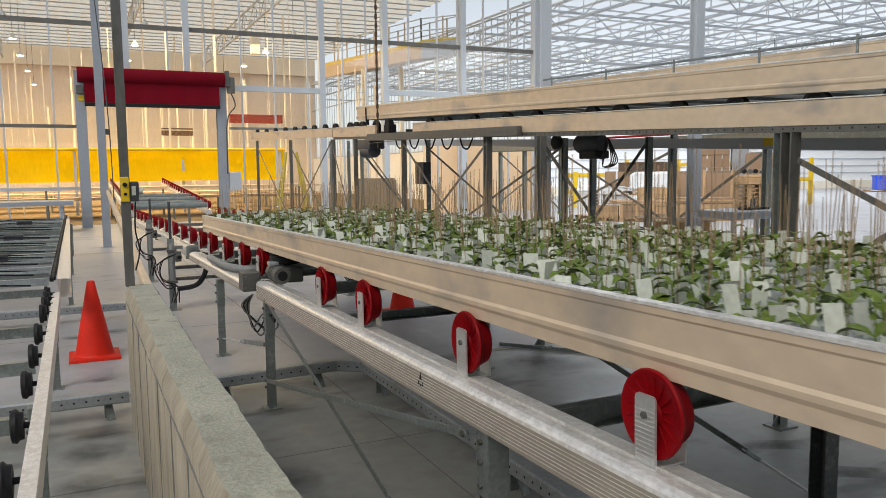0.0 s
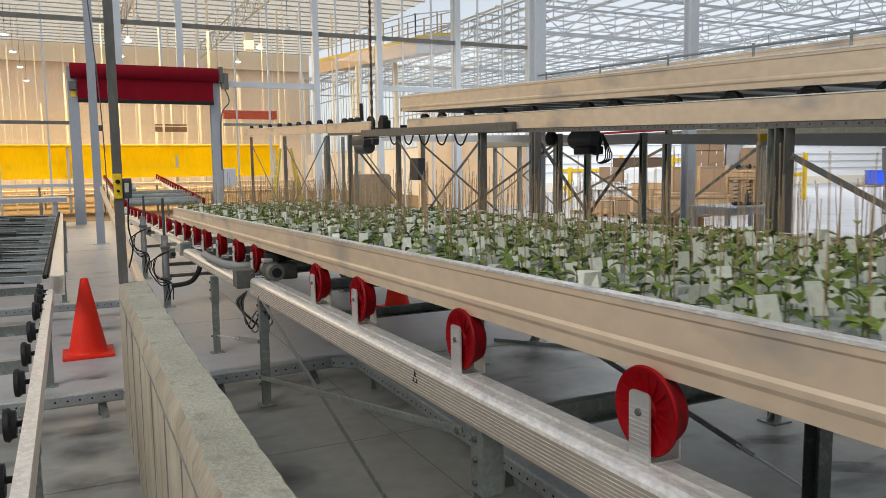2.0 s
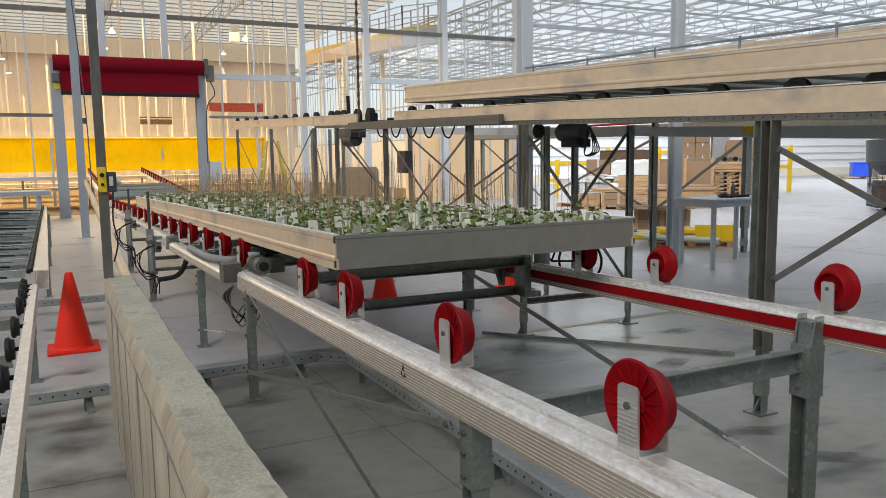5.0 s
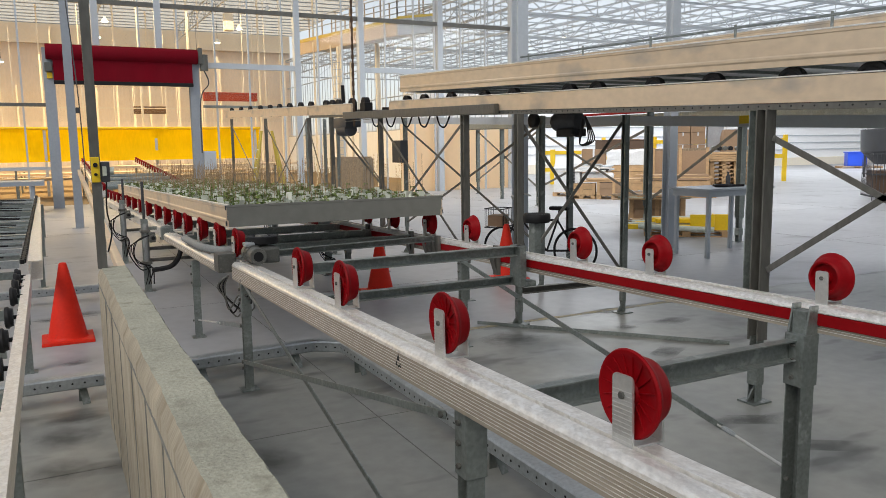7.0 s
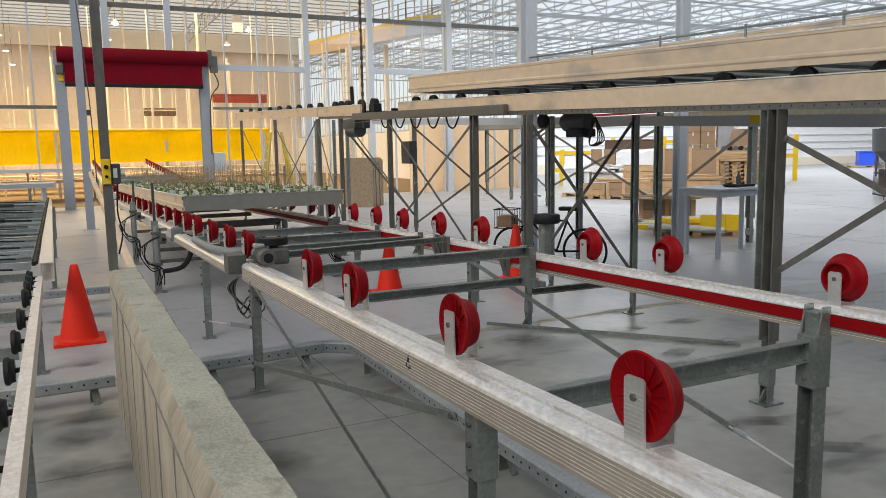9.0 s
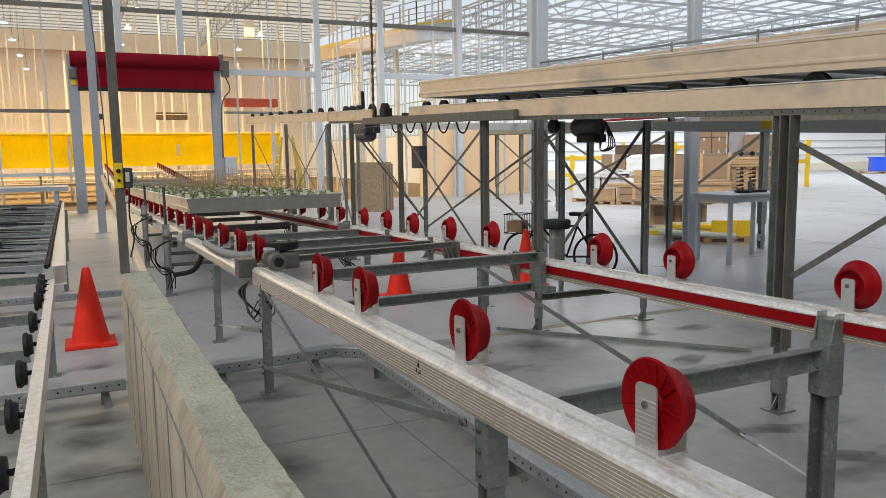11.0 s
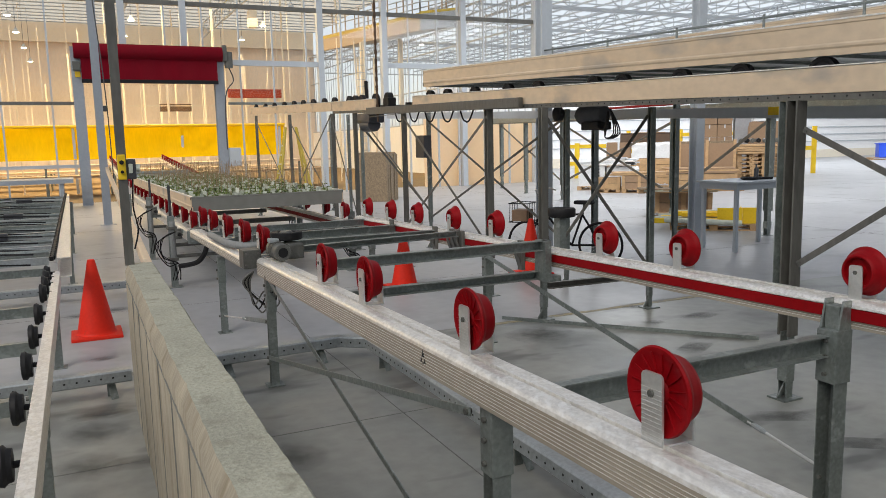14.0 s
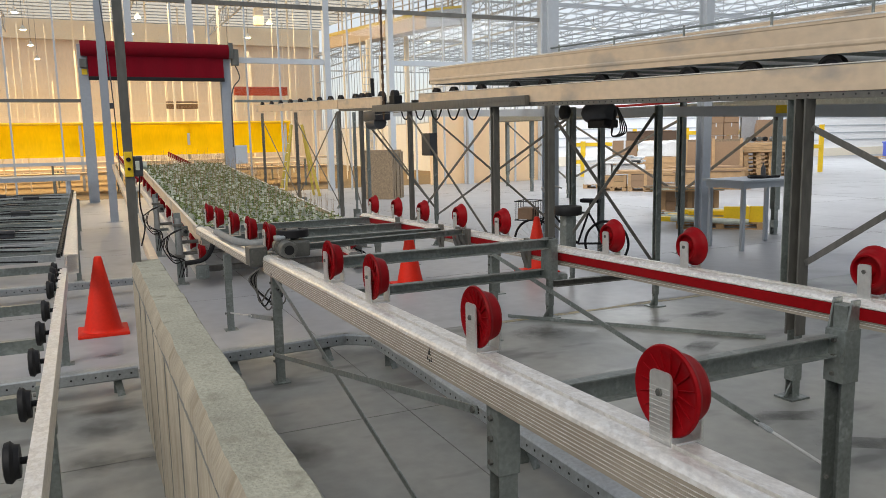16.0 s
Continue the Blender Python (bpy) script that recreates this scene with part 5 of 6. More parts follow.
strap((11.0, 12.2, 2.0), (12.25, 18.0, 0.5), 0.06)
strap((12.25, 18.0, 2.1), (11.0, 12.2, 0.5), 0.06)
strap((12.25, 18.0, 2.1), (13.68, 23.9, 0.5), 0.06)
strap((13.68, 23.9, 2.2), (12.25, 18.0, 0.5), 0.06)


# ---------------------------------------------------------------- columns, glass wall, greenhouse beyond
def column(x, y, top, w=0.2, d=0.2, label="pale painted steel hall column", z0=0.0):
    g = thing("hall_column", (x, y, z0), label, "column", "hall columns")
    t = w * 0.12
    part("shaft", sweep(B(), [(-w / 2, -d / 2), (w / 2, -d / 2), (w / 2, -d / 2 + t), (t / 2, -d / 2 + t), (t / 2, d / 2 - t), (w / 2, d / 2 - t), (w / 2, d / 2), (-w / 2, d / 2), (-w / 2, d / 2 - t), (-t / 2, d / 2 - t), (-t / 2, -d / 2 + t), (-w / 2, -d / 2 + t)], (x, y, z0), (x, y, top)), WHITE_STEEL, g)
    bm = B()
    box(bm, x - w * 0.8, x + w * 0.8, y - d * 0.8, y + d * 0.8, z0, z0 + 0.02)
    part("base_plate", bm, WHITE_STEEL, g)
    return g


column(8.85, 9.3, 7.5, 0.16, 0.16)
column(6.0, 9.28, 7.5, 0.17, 0.17)
FY = 26.3
w1 = thing("window_1", (6, FY, 0), "tall greenhouse glass wall with slim white glazing bars", "glass wall", kind="structure")
bm = B()
bmesh.ops.create_grid(bm, x_segments=1, y_segments=1, size=0.5, matrix=Matrix.Translation((2.5, FY + 0.02, 5.8)) @ Matrix.Rotation(radians(90), 4, "X") @ Matrix.Diagonal((29.0, 6.4, 1, 1)))
pane = part("pane", bm, GLASS, w1, "clear glazing")
pane.visible_shadow = False
for x in (-9.1, -7.8, -6.5, -5.2, -3.9, -2.6, -1.85, -0.5, 0.8, 2.85, 4.0, 5.15, 6.25, 7.4, 8.67, 9.55, 11.2, 12.35, 13.2, 14.3, 15.4):
    bm = B()
    box(bm, x - 0.025, x + 0.025, FY - 0.04, FY + 0.04, 0.0 if x < 0.2 or x > 4.7 else 4.9, 9.0)
    part("glazing_bar", bm, WHITE_STEEL, w1)
for x in (1.6, 3.42, 7.9, 10.25, 13.4, 16.6):
    bm = B()
    box(bm, x - 0.10, x + 0.10, FY - 0.14, FY + 0.10, 0.0 if x > 4.7 else 4.9, 9.0)
    part("facade_column", bm, WHITE_STEEL, w1)
for z, x0, x1, hh, mat_ in ((6.22, -12, 17, 0.07, GALV_DARK), (3.10, -12, 0.2, 0.05, GALV_DARK), (3.10, 4.7, 10, 0.04, GALV), (4.42, 4.6, 7.9, 0.09, WHITE_STEEL), (4.45, 10.25, 17, 0.09, WHITE_STEEL), (1.2, -12, 0.2, 0.05, WHITE_STEEL)):
    bm = B()
    box(bm, x0, x1, FY - 0.06, FY + 0.05, z - hh, z + hh)
    part("transom", bm, mat_, w1)

b = thing("grey_bench", (-5, 24.5, 0), "low grey steel bench standing before the glass wall", "bench")
bm = B()
box(bm, -12, -0.1, 23.8, 25.4, 0.78, 0.90)
part("top", bm, GREY_STEEL, b)
for x in (-11.5, -8, -4.5, -0.4):
    for y in (23.9, 25.3):
        part("leg", bar(B(), (x, y, 0), (x, y, 0.78), 0.08, 0.08), GREY_STEEL, b)
# peach screen wall section and chipboard stack
bm = B()
box(bm, 11.9, 17.2, FY + 0.3, FY + 0.36, 0, 2.55)
alone("screen_wall", bm, PEACH, "peach-tinted translucent panel behind the glass wall", "wall panel", kind="structure")
g = thing("board_stack", (7.9, 21.3, 0), "upright chipboard sheets leaning together on the floor", "board stack")
across, away = Vector((0.733, -0.680, 0)), Vector((0.680, 0.733, 0))
for k in range(9):
    p = Vector((7.45, 21.48, 0)) + away * 0.10 * k + across * 0.012 * math.sin(k * 2.3)
    h = 1.43 - 0.03 * (k % 3)
    part("board", bar(B(), p + Vector((0, 0, h / 2)), p + across * 0.92 + Vector((0, 0, h / 2)), 0.09, h), CHIPBOARD, g)

# greenhouse bay behind the glass
bm = B()
box(bm, -40, 17.5, 60, 60.3, 0, 10.4)
alone("backdrop", bm, HAZED, "pale glazed end of the lit growing bay", "backdrop", kind="structure")
bm = B()
box(bm, -40, 17.4, 59.6, 59.9, 9.0, 10.3)
alone("trim", bm, CREAM, "cream gutter beam across the end of the growing bay", "beam", kind="structure")
bm = B()
box(bm, -34, 17.5, 27, 59.5, 10.3, 10.34)
alone("ceiling", bm, SCREEN, "cream shade screens drawn across the greenhouse roof", "ceiling", kind="structure")
bm = B()
for i in range(26):
    box(bm, -34, 17.5, 28 + i * 1.25, 28.05 + i * 1.25, 10.24, 10.296)
alone("screen_wires", bm, GREY_STEEL, "thin grey carriers under the drawn shade screens", "beam", kind="structure")
bm = B()
box(bm, -34, 17.2, 27.2, 59.9, 0.002, 0.008)
alone("ground_cloth", bm, MATTING, "brown woven ground cloth over the growing bay floor", "floor covering", kind="structure")
# glazed side wall between the growing bay and the hall
w2 = thing("window_2", (17.3, 40, 2.6), "tall glazed side wall with dense white glazing bars", "glass wall", kind="structure")
for i in range(60):
    y = 26.5 + i * 0.56
    bm = B()
    box(bm, 17.28, 17.31, y, y + 0.035, 2.6, 8.4)
    part("glazing_bar", bm, WHITE_STEEL, w2)
for z in (2.6, 4.4, 6.3, 8.3):
    bm = B()
    box(bm, 17.2, 17.265, 26.4, 60, z, z + 0.06)
    part("transom", bm, WHITE_STEEL, w2)
bm = B()
box(bm, 17.2, 17.4, 26.4, 60, 0, 2.598)
part("dwarf_wall", bm, WHITE_WALL, w2)
g = thing("yellow_screen", (-2, 33, 0), "long hanging band of bright yellow film", "screen")
bm = B()
n = 120
rows = [[bm.verts.new((-26 + 34.2 * i / n, 33 + 0.10 * math.sin(i * 0.7) + 0.25 * math.sin(t * 3.1), 1.32 + 1.22 * t)) for i in range(n + 1)] for t in (0, 0.25, 0.5, 0.75, 1)]
for a, b in zip(rows, rows[1:]):
    for i in range(n):
        bm.faces.new((a[i], a[i + 1], b[i + 1], b[i]))
part("film", bm, YELLOW_BAND, g, smooth=True)
bm = B()
tube(bm, (-26, 33, 2.58), (8.2, 33, 2.58), 0.06)
part("top_tube", bm, YELLOW, g)
for i in range(9):
    bm = B()
    x = -24 + i * 4
    box(bm, x - 0.05, x + 0.05, 33.1, 33.2, 0, 2.6)
    part("upright", bm, WHITE_STEEL, g)
for k, (y, z) in enumerate(((31, 0.75), (36, 0.8), (41, 0.85), (30, 1.15))):
    b = thing("growing_bench", (-4, y, 0), "long low growing bench in the lit bay", "bench", "growing benches")
    bm = B()
    box(bm, -26, 9.5, y, y + 1.6, z - 0.08, z)
    part("top", bm, ALU_SIDE, b)
    for i in range(12):
        bm = B()
        box(bm, -25 + i * 3, -24.93 + i * 3, y + 0.2, y + 0.27, 0, z - 0.08)
        part("leg", bm, GALV, b)
prng = random.Random(21)
for y, n in ((34, 40), (43, 40), (52, 34)):
    for i in range(n):
        x = -27 + 42.0 * (i + prng.uniform(-0.25, 0.25)) / n
        w = prng.choice((0.03, 0.04, 0.05, 0.09))
        bm = B()
        bar(bm, (x, y, 0), (x, y, prng.choice((5.6, 6.4, 10.24, 10.24))), w, w)
        alone("bay_post", bm, CREAM, "slim cream post in the lit growing bay", "post", at=(x, y, 0), group="posts of the growing bay")
bm = B()
box(bm, -34, 17, 34.06, 34.10, 3.4, 3.44)
alone("bay_rail", bm, CREAM, "thin cream rail across the lit growing bay", "rail", at=(0, 34, 3.4))
for x0, x1, y, z, mat_, lb in ((6.0, 8.25, 33.5, 3.72, HEADER_RED, "dull red header panel in the growing bay"), (3.9, 5.4, 40.0, 3.45, RUST, "brown header panel deep in the growing bay")):
    g = thing("header_panel", (x0, y, 0), lb, "panel", "header panels")
    bm = B()
    box(bm, x0, x1, y - 0.1, y + 0.1, z, z + 0.30, 0.02)
    part("panel", bm, mat_, g)
    bm = B()
    box(bm, x0, x1, y - 0.12, y + 0.12, z + 0.302, z + 0.36, 0.01)
    part("cap", bm, mat_, g)
    for x in (x0 + 0.06, x1 - 0.06):
        bm = B()
        box(bm, x - 0.04, x + 0.04, y - 0.08, y + 0.08, 0, z)
        part("leg", bm, CREAM, g)
heater = thing("unit_heater", (7.7, 36, 7.0), "pale unit heater hanging in the growing bay", "heater")
bm = B()
box(bm, 7.52, 7.92, 35.8, 36.2, 6.98, 7.75, 0.05)
part("casing", bm, CREAM, heater)
for x in (7.6, 7.84):
    part("hanger", tube(B(), (x, 36, 7.75), (x, 36, 10.31), 0.012, 6), GREY_STEEL, heater)


def grow_lamp(x, y, z):
    g = thing("grow_lamp", (x, y, z), "lit warm grow lamp with a small reflector", "lamp", "grow lamps")
    bm = B()
    lathe(bm, [(0.0, 0.16), (0.06, 0.12), (0.14, 0.06), (0.2, 0.05), (0.2, 0.01)], (x, y, z), axis="z", seg=16)
    part("reflector", bm, WHITE_STEEL, g)
    bm = B()
    lathe(bm, [(-0.05, 0.02), (-0.04, 0.1), (-0.005, 0.14), (-0.003, 0.02)], (x, y, z), axis="z", seg=16)
    part("bulb", bm, LAMP_GLOW, g)
    bm = B()
    tube(bm, (x, y, z + 0.2), (x, y, 10.3 if x < 17 else 8.36), 0.01, 6)
    part("wire", bm, DARK, g)


for x in (-6.5, -2.0, 2.6, 8.2):
    for y in (31, 36, 41, 47, 54):
        grow_lamp(x, y, 7.1)
for x, y, z in ((26.13, 36, 7.6), (33.93, 30, 7.6), (19.63, 44, 7.6)):
    grow_lamp(x, y, z)
# Four stand for the grow lamps; the one at x 14 is fill for the peach panel.
for x, y in ((-8, 36), (4, 36), (-8, 48), (4, 48), (14, 35)):
    d = bpy.data.lights.new("bay_light", "AREA")
    d.shape, d.size, d.size_y, d.energy, d.color = "RECTANGLE", 9, 9, 1020 if x < 10 else 130, (1.0, 0.72, 0.35)
    o = new("bay_light", d)
    o.matrix_world = pose(x, y, 7.4)

# Added fill panels brighten the far hall; the one at (15, 19) replaces roof daylight.
for x, y in ((24, 30), (33, 29), (42, 29), (15, 19)):
    d = bpy.data.lights.new("hall_light", "AREA")
    d.shape, d.size, d.size_y, d.energy, d.color = "RECTANGLE", 6, 6, 540 if x > 20 else 420, (0.92, 0.96, 1.0)
    o = new("hall_light", d)
    o.matrix_world = pose(x, y, 6.8)

# catwalk behind the glass
def catwalk():
    c = thing("catwalk", (12, 31, 6), "raised catwalk with yellow toe boards and white rails", "catwalk")
    near, turn_, far = Vector((12.7, 28.5, 0)), Vector((13.9, 27.0, 0)), Vector((10.95, 36.2, 0))
    back = far + turn_ - near
    up = Vector((0, 0, 1))
    bm = B()
    low_, top_ = [[bm.verts.new(p + up * z) for p in (near, turn_, back, far)] for z in (6.12, 6.20)]
    bm.faces.new(low_[::-1]), bm.faces.new(top_)
    for i in range(4):
        bm.faces.new((low_[i], low_[(i + 1) % 4], top_[(i + 1) % 4], top_[i]))
    part("deck", bm, GREY_STEEL, c)
    part("fascia", bar(B(), near + up * 6.33, far + up * 6.33, 0.05, 0.52), TAN_PANEL, c)
    part("toe_board", bar(B(), near + up * 6.67, far + up * 6.67, 0.05, 0.15), LADDER, c)
    part("end_panel", bar(B(), near + up * 6.38, turn_ + up * 6.38, 0.06, 0.62), GREY_STEEL, c)
    part("toe_board", bar(B(), near + up * 6.74, turn_ + up * 6.74, 0.06, 0.10), LADDER, c)
    for a, b, n in ((near, far, 7), (turn_, back, 7), (near, turn_, 2)):
        for i in range(n + 1):
            p = a.lerp(b, i / n)
            part("rail_post", bar(B(), p + up * 6.2, p + up * 7.65, 0.05, 0.05), TAN_PANEL, c)
        for z in (7.15, 7.62):
            part("rail", tube(B(), a + up * z, b + up * z, 0.026, 8), WHITE_STEEL, c)
    for p in (near.lerp(far, 0.55), turn_.lerp(back, 0.55), far):
        part("leg", bar(B(), p, p + up * 6.1, 0.16, 0.16), CREAM, c)
    foot, head = Vector((11.55, 32.6, 0.0)), Vector((11.25, 32.4, 6.1))
    side = Vector((0.36, -0.20, 0))
    lad = part("ladder", bar(bar(B(), foot, head, 0.05, 0.05), foot + side, head + side, 0.05, 0.05), CREAM, c)
    for k in range(19):
        t = (k + 0.6) / 20
        part("rung", bar(B(), foot.lerp(head, t), foot.lerp(head, t) + side, 0.03, 0.03), WHITE_STEEL, lad)


catwalk()


# ---------------------------------------------------------------- roof trusses of the hall
def truss(p, q, depth, n, material=None):
    p, q = Vector(p), Vector(q)
    g = thing("roof_truss", (p + q) / 2, "light steel lattice roof truss", "truss", "roof trusses")
    up = Vector((0, 0, depth))
    for name, a, b in (("bottom_chord", p, q), ("top_chord", p + up, q + up)):
        part(name, bar(B(), a, b, 0.07, 0.09), WHITE_STEEL, g)
    bm = B()
    for i in range(n):
        a, b = p.lerp(q, i / n), p.lerp(q, (i + 1) / n)
        bar(bm, a if i % 2 else a + up, b + up if i % 2 else b, 0.035, 0.035)
        bar(bm, b, b + up, 0.03, 0.03)
    part("lattice", bm, WHITE_STEEL, g)


for y in (14, 20, 26.4, 32, 38, 46, 56):
    truss((17.0, y, 6.9), (95, y, 6.9), 1.0, 60)
for x in (18, 26, 34, 42, 52):
    truss((x, 10, 7.5), (x, 60, 7.5), 0.8, 30)
for x in (-3.9, 3.1, 8.8):
    truss((x, 28, 9.34), (x, 59, 9.34), 0.93, 24)
for y in (12, 19):
    truss((-14, y, 7.6), (17, y, 7.6), 0.9, 26)
bm = B()
for i in range(60):
    x = 17 + i * 1.3
    box(bm, x, x + 0.06, 8, 60, 8.35, 8.43)
for i in range(30):
    y = 8 + i * 1.8
    box(bm, 17, 95, y, y + 0.06, 8.44, 8.5)
alone("roof_purlins", bm, WHITE_STEEL, "white roof purlins and glazing bars of the hall", "roof", kind="structure")

# ---------------------------------------------------------------- goods in the hall
def table():
    x0, x1, y0, y1, z = 8.5, 9.75, 8.12, 8.85, 1.0
    g = thing("work_table", (9.4, 8.7, 0), "grey steel work table with papers and a bottle", "table")
    bm = B()
    box(bm, x0 - 0.05, x1 + 0.05, y0 - 0.05, y1 + 0.05, z, z + 0.03, 0.004)
    part("top", bm, WHITE_STEEL, g)
    bm = B()
    box(bm, x0, x1, y0, y0 + 0.03, z - 0.09, z - 0.002)
    box(bm, x0, x0 + 0.03, y0 + 0.032, y1, z - 0.09, z - 0.002)
    part("apron", bm, WHITE_STEEL, g)
    for x in (x0 + 0.062, x1 - 0.03):
        for y in (y0 + 0.062, y1 - 0.03):
            part("leg", bar(B(), (x, y, 0), (x, y, z - 0.002), 0.06, 0.06), WHITE_STEEL, g)
    bm = B()
    lathe(bm, [(0, 0.01), (0, 0.036), (0.13, 0.036), (0.17, 0.014), (0.21, 0.014), (0.21, 0.005)], (9.5, 8.7, z + 0.031), axis="z", seg=16)
    alone("spray_bottle", bm, DARK, "dark bottle standing on the work table", "bottle", at=(9.5, 8.7, z + 0.031), smooth=True)
    bm = B()
    hose(bm, [(8.9, 8.4, z + 0.05), (9.05, 8.3, z + 0.05), (9.3, 8.45, z + 0.05), (9.1, 8.6, z + 0.05), (9.0, 8.4, z + 0.05), (9.4, 8.3, z + 0.05)], 0.018)
    alone("coiled_cable", bm, BLACK, "coiled black cable lying on the work table", "cable", at=(9.4, 8.6, z + 0.04))


table()


AISLE = radians(-41.3)
ACROSS, AWAY = Vector((math.cos(AISLE), math.sin(AISLE), 0)), Vector((-math.sin(AISLE), math.cos(AISLE), 0))


def spot(u, v, z=0.0):
    """A place in the storage aisle: u across it, v along it."""
    return ACROSS * u + AWAY * v + Vector((0, 0, z))


def slab(bm, u0, u1, v0, v1, z0, z1, bevel=0.0, mi=0):
    """A box that stands square to the storage aisle."""
    n0 = set(bm.verts)
    box(bm, u0, u1, v0, v1, z0, z1, bevel, mi)
    bmesh.ops.rotate(bm, verts=[p for p in bm.verts if p not in n0], cent=(0, 0, 0), matrix=Matrix.Rotation(AISLE, 3, "Z"))
    return bm


def pallet(u, v, w, d, z0=0.0, label="worn timber pallet on the hall floor"):
    g = thing("pallet", spot(u, v, z0), label, "pallet", "pallets")
    for i in range(6):
        part("top_board", slab(B(), u + w * i / 6, u + w * (i + 0.78) / 6, v, v + d, z0 + 0.11, z0 + 0.132), WOOD, g)
    for j in range(3):
        vv = v + (d - 0.1) * j / 2
        for k in range(3):
            uu = u + (w - 0.14) * k / 2
            part("block", slab(B(), uu, uu + 0.14, vv, vv + 0.1, z0 + 0.022, z0 + 0.109), WOOD, g)
        part("base_board", slab(B(), u, u + w, vv - 0.001, vv + 0.1, z0, z0 + 0.02), WOOD, g)
    return g


def timber_crate(u, v, w, d, z0, h, label, boards=3, material=None):
    """A nailed crate: side boards with gaps, battens at the corners and a lid."""
    g = thing("timber_crate", spot(u, v, z0), label, "crate", "timber crates")
    part("core", slab(B(), u + 0.02, u + w - 0.02, v + 0.02, v + d - 0.02, z0, z0 + h - 0.03), CHIPBOARD, g)
    for k in range(boards):
        a, b = z0 + h * k / boards, z0 + h * (k + 0.93) / boards
        part("side_board", slab(B(), u, u + w, v - 0.002, v + 0.018, a, b, 0.003), material or WOOD, g)
        part("end_board", slab(B(), u - 0.002, u + 0.018, v + 0.02, v + d, a, b, 0.003), material or WOOD, g)
    for k in range(3):
        uu = u + (w - 0.09) * k / 2
        part("batten", slab(B(), uu, uu + 0.09, v - 0.024, v - 0.003, z0, z0 + h + 0.004, 0.003), WOOD, g)
    return g


def carton(u, v, w, d, z0, h, material, label, tape=None):
    g = thing("carton", spot(u, v, z0), label, "box", "cartons")
    part("body", slab(B(), u, u + w, v, v + d, z0, z0 + h, 0.012), material, g)
    bm = B()
    slab(bm, u + w * 0.46, u + w * 0.54, v - 0.003, v + d + 0.003, z0 + h - 0.002, z0 + h + 0.003)
    slab(bm, u + w * 0.46, u + w * 0.54, v - 0.004, v + 0.002, z0 + h * 0.7, z0 + h)
    part("tape", bm, tape or PAPER, g)
    return g


def wrapped(u, v, w, d, z0, h, label, seed, core=None):
    """A load under stretch film: creased, bulging sides over a core."""
    g = thing("wrapped_bundle", spot(u, v, z0), label, "bundle", "wrapped bundles")
    bm = B()
    nu, nz = 14, 8
    ring = []
    path_ = [(u + w * i / nu, v) for i in range(nu)] + [(u + w, v + d * i / nu) for i in range(nu)] + [(u + w - w * i / nu, v + d) for i in range(nu)] + [(u, v + d - d * i / nu) for i in range(nu)]
    cu, cv = u + w / 2, v + d / 2
    for j in range(nz + 1):
        t = j / nz
        row = []
        for a, b in path_:
            e = noise.noise(Vector((a * 6 + seed, b * 6, t * 5)))
            q = 1 + 0.05 * e - (0.06 if j == nz else 0)
            row.append(bm.verts.new(spot(cu + (a - cu) * q, cv + (b - cv) * q, z0 + h * t + (0.03 * e if 0 < j else 0))))
        ring.append(row)
    n = len(path_)
    for r0, r1 in zip(ring, ring[1:]):
        for i in range(n):
            bm.faces.new((r0[i], r0[(i + 1) % n], r1[(i + 1) % n], r1[i]))
    bm.faces.new(ring[-1])
    bm.faces.new(ring[0][::-1])
    part("film", bm, core or PAPER, g, smooth=True)
    return g


def lengths(name, count, u, v, z, long, spread, layer, width, height, materials, label, category, group, rng, splay=0.08):
    """Loose lengths lying across the aisle in layers."""
    for k in range(count):
        zz = z + height * (k // layer) * 1.06
        a = u + rng.uniform(-0.12, 0.12)
        vv = v + spread * (k % layer) / max(1, layer - 1)
        bm = bar(B(), spot(a, vv + rng.uniform(-splay, splay), zz + height / 2), spot(a + long * rng.uniform(0.8, 1.05), vv + rng.uniform(-splay, splay), zz + height / 2), width, height)
        alone(name, bm, materials[k % len(materials)], label, category, at=spot(a, vv, zz), group=group)


rng = random.Random(3)
# open crate with off-cuts and the yellow steel before it
pallet(-0.30, 16.6, 1.35, 1.2)
timber_crate(-0.14, 16.7, 1.14, 0.9, 0.133, 0.40, "open plywood crate full of timber off-cuts on a pallet", 2, CARD)
lengths("timber_plank", 22, -0.42, 16.45, 0.54, 1.5, 1.1, 7, 0.11, 0.026, (WOOD, CHIPBOARD, WOOD, TAG), "loose pale timber off-cut lying on a plywood crate", "plank", "planks", rng, 0.16)
pallet(0.15, 14.5, 1.5, 1.1)
lengths("steel_section", 4, -0.10, 14.55, 0.134, 1.45, 0.8, 4, 0.10, 0.09, (YELLOW, TAG), "painted steel section lying on a pallet", "beam", "steel sections", rng)
lengths("steel_section", 3, 0.25, 14.75, 0.232, 1.0, 0.5, 3, 0.10, 0.08, (YELLOW, YELLOW, TAG), "painted steel section lying on a pallet", "beam", "steel sections", rng)
for k in range(3):
    bm = tube(B(), spot(0.05 + 0.16 * k, 14.42 - 0.05 * k, 0.20), spot(1.05 + 0.15 * k, 14.25, 0.17), 0.045, 14)
    alone("white_pipe", bm, TAG, "short white plastic pipe lying on a pallet", "pipe", at=spot(0.3, 14.4, 0.18), group="white pipes", smooth=True)
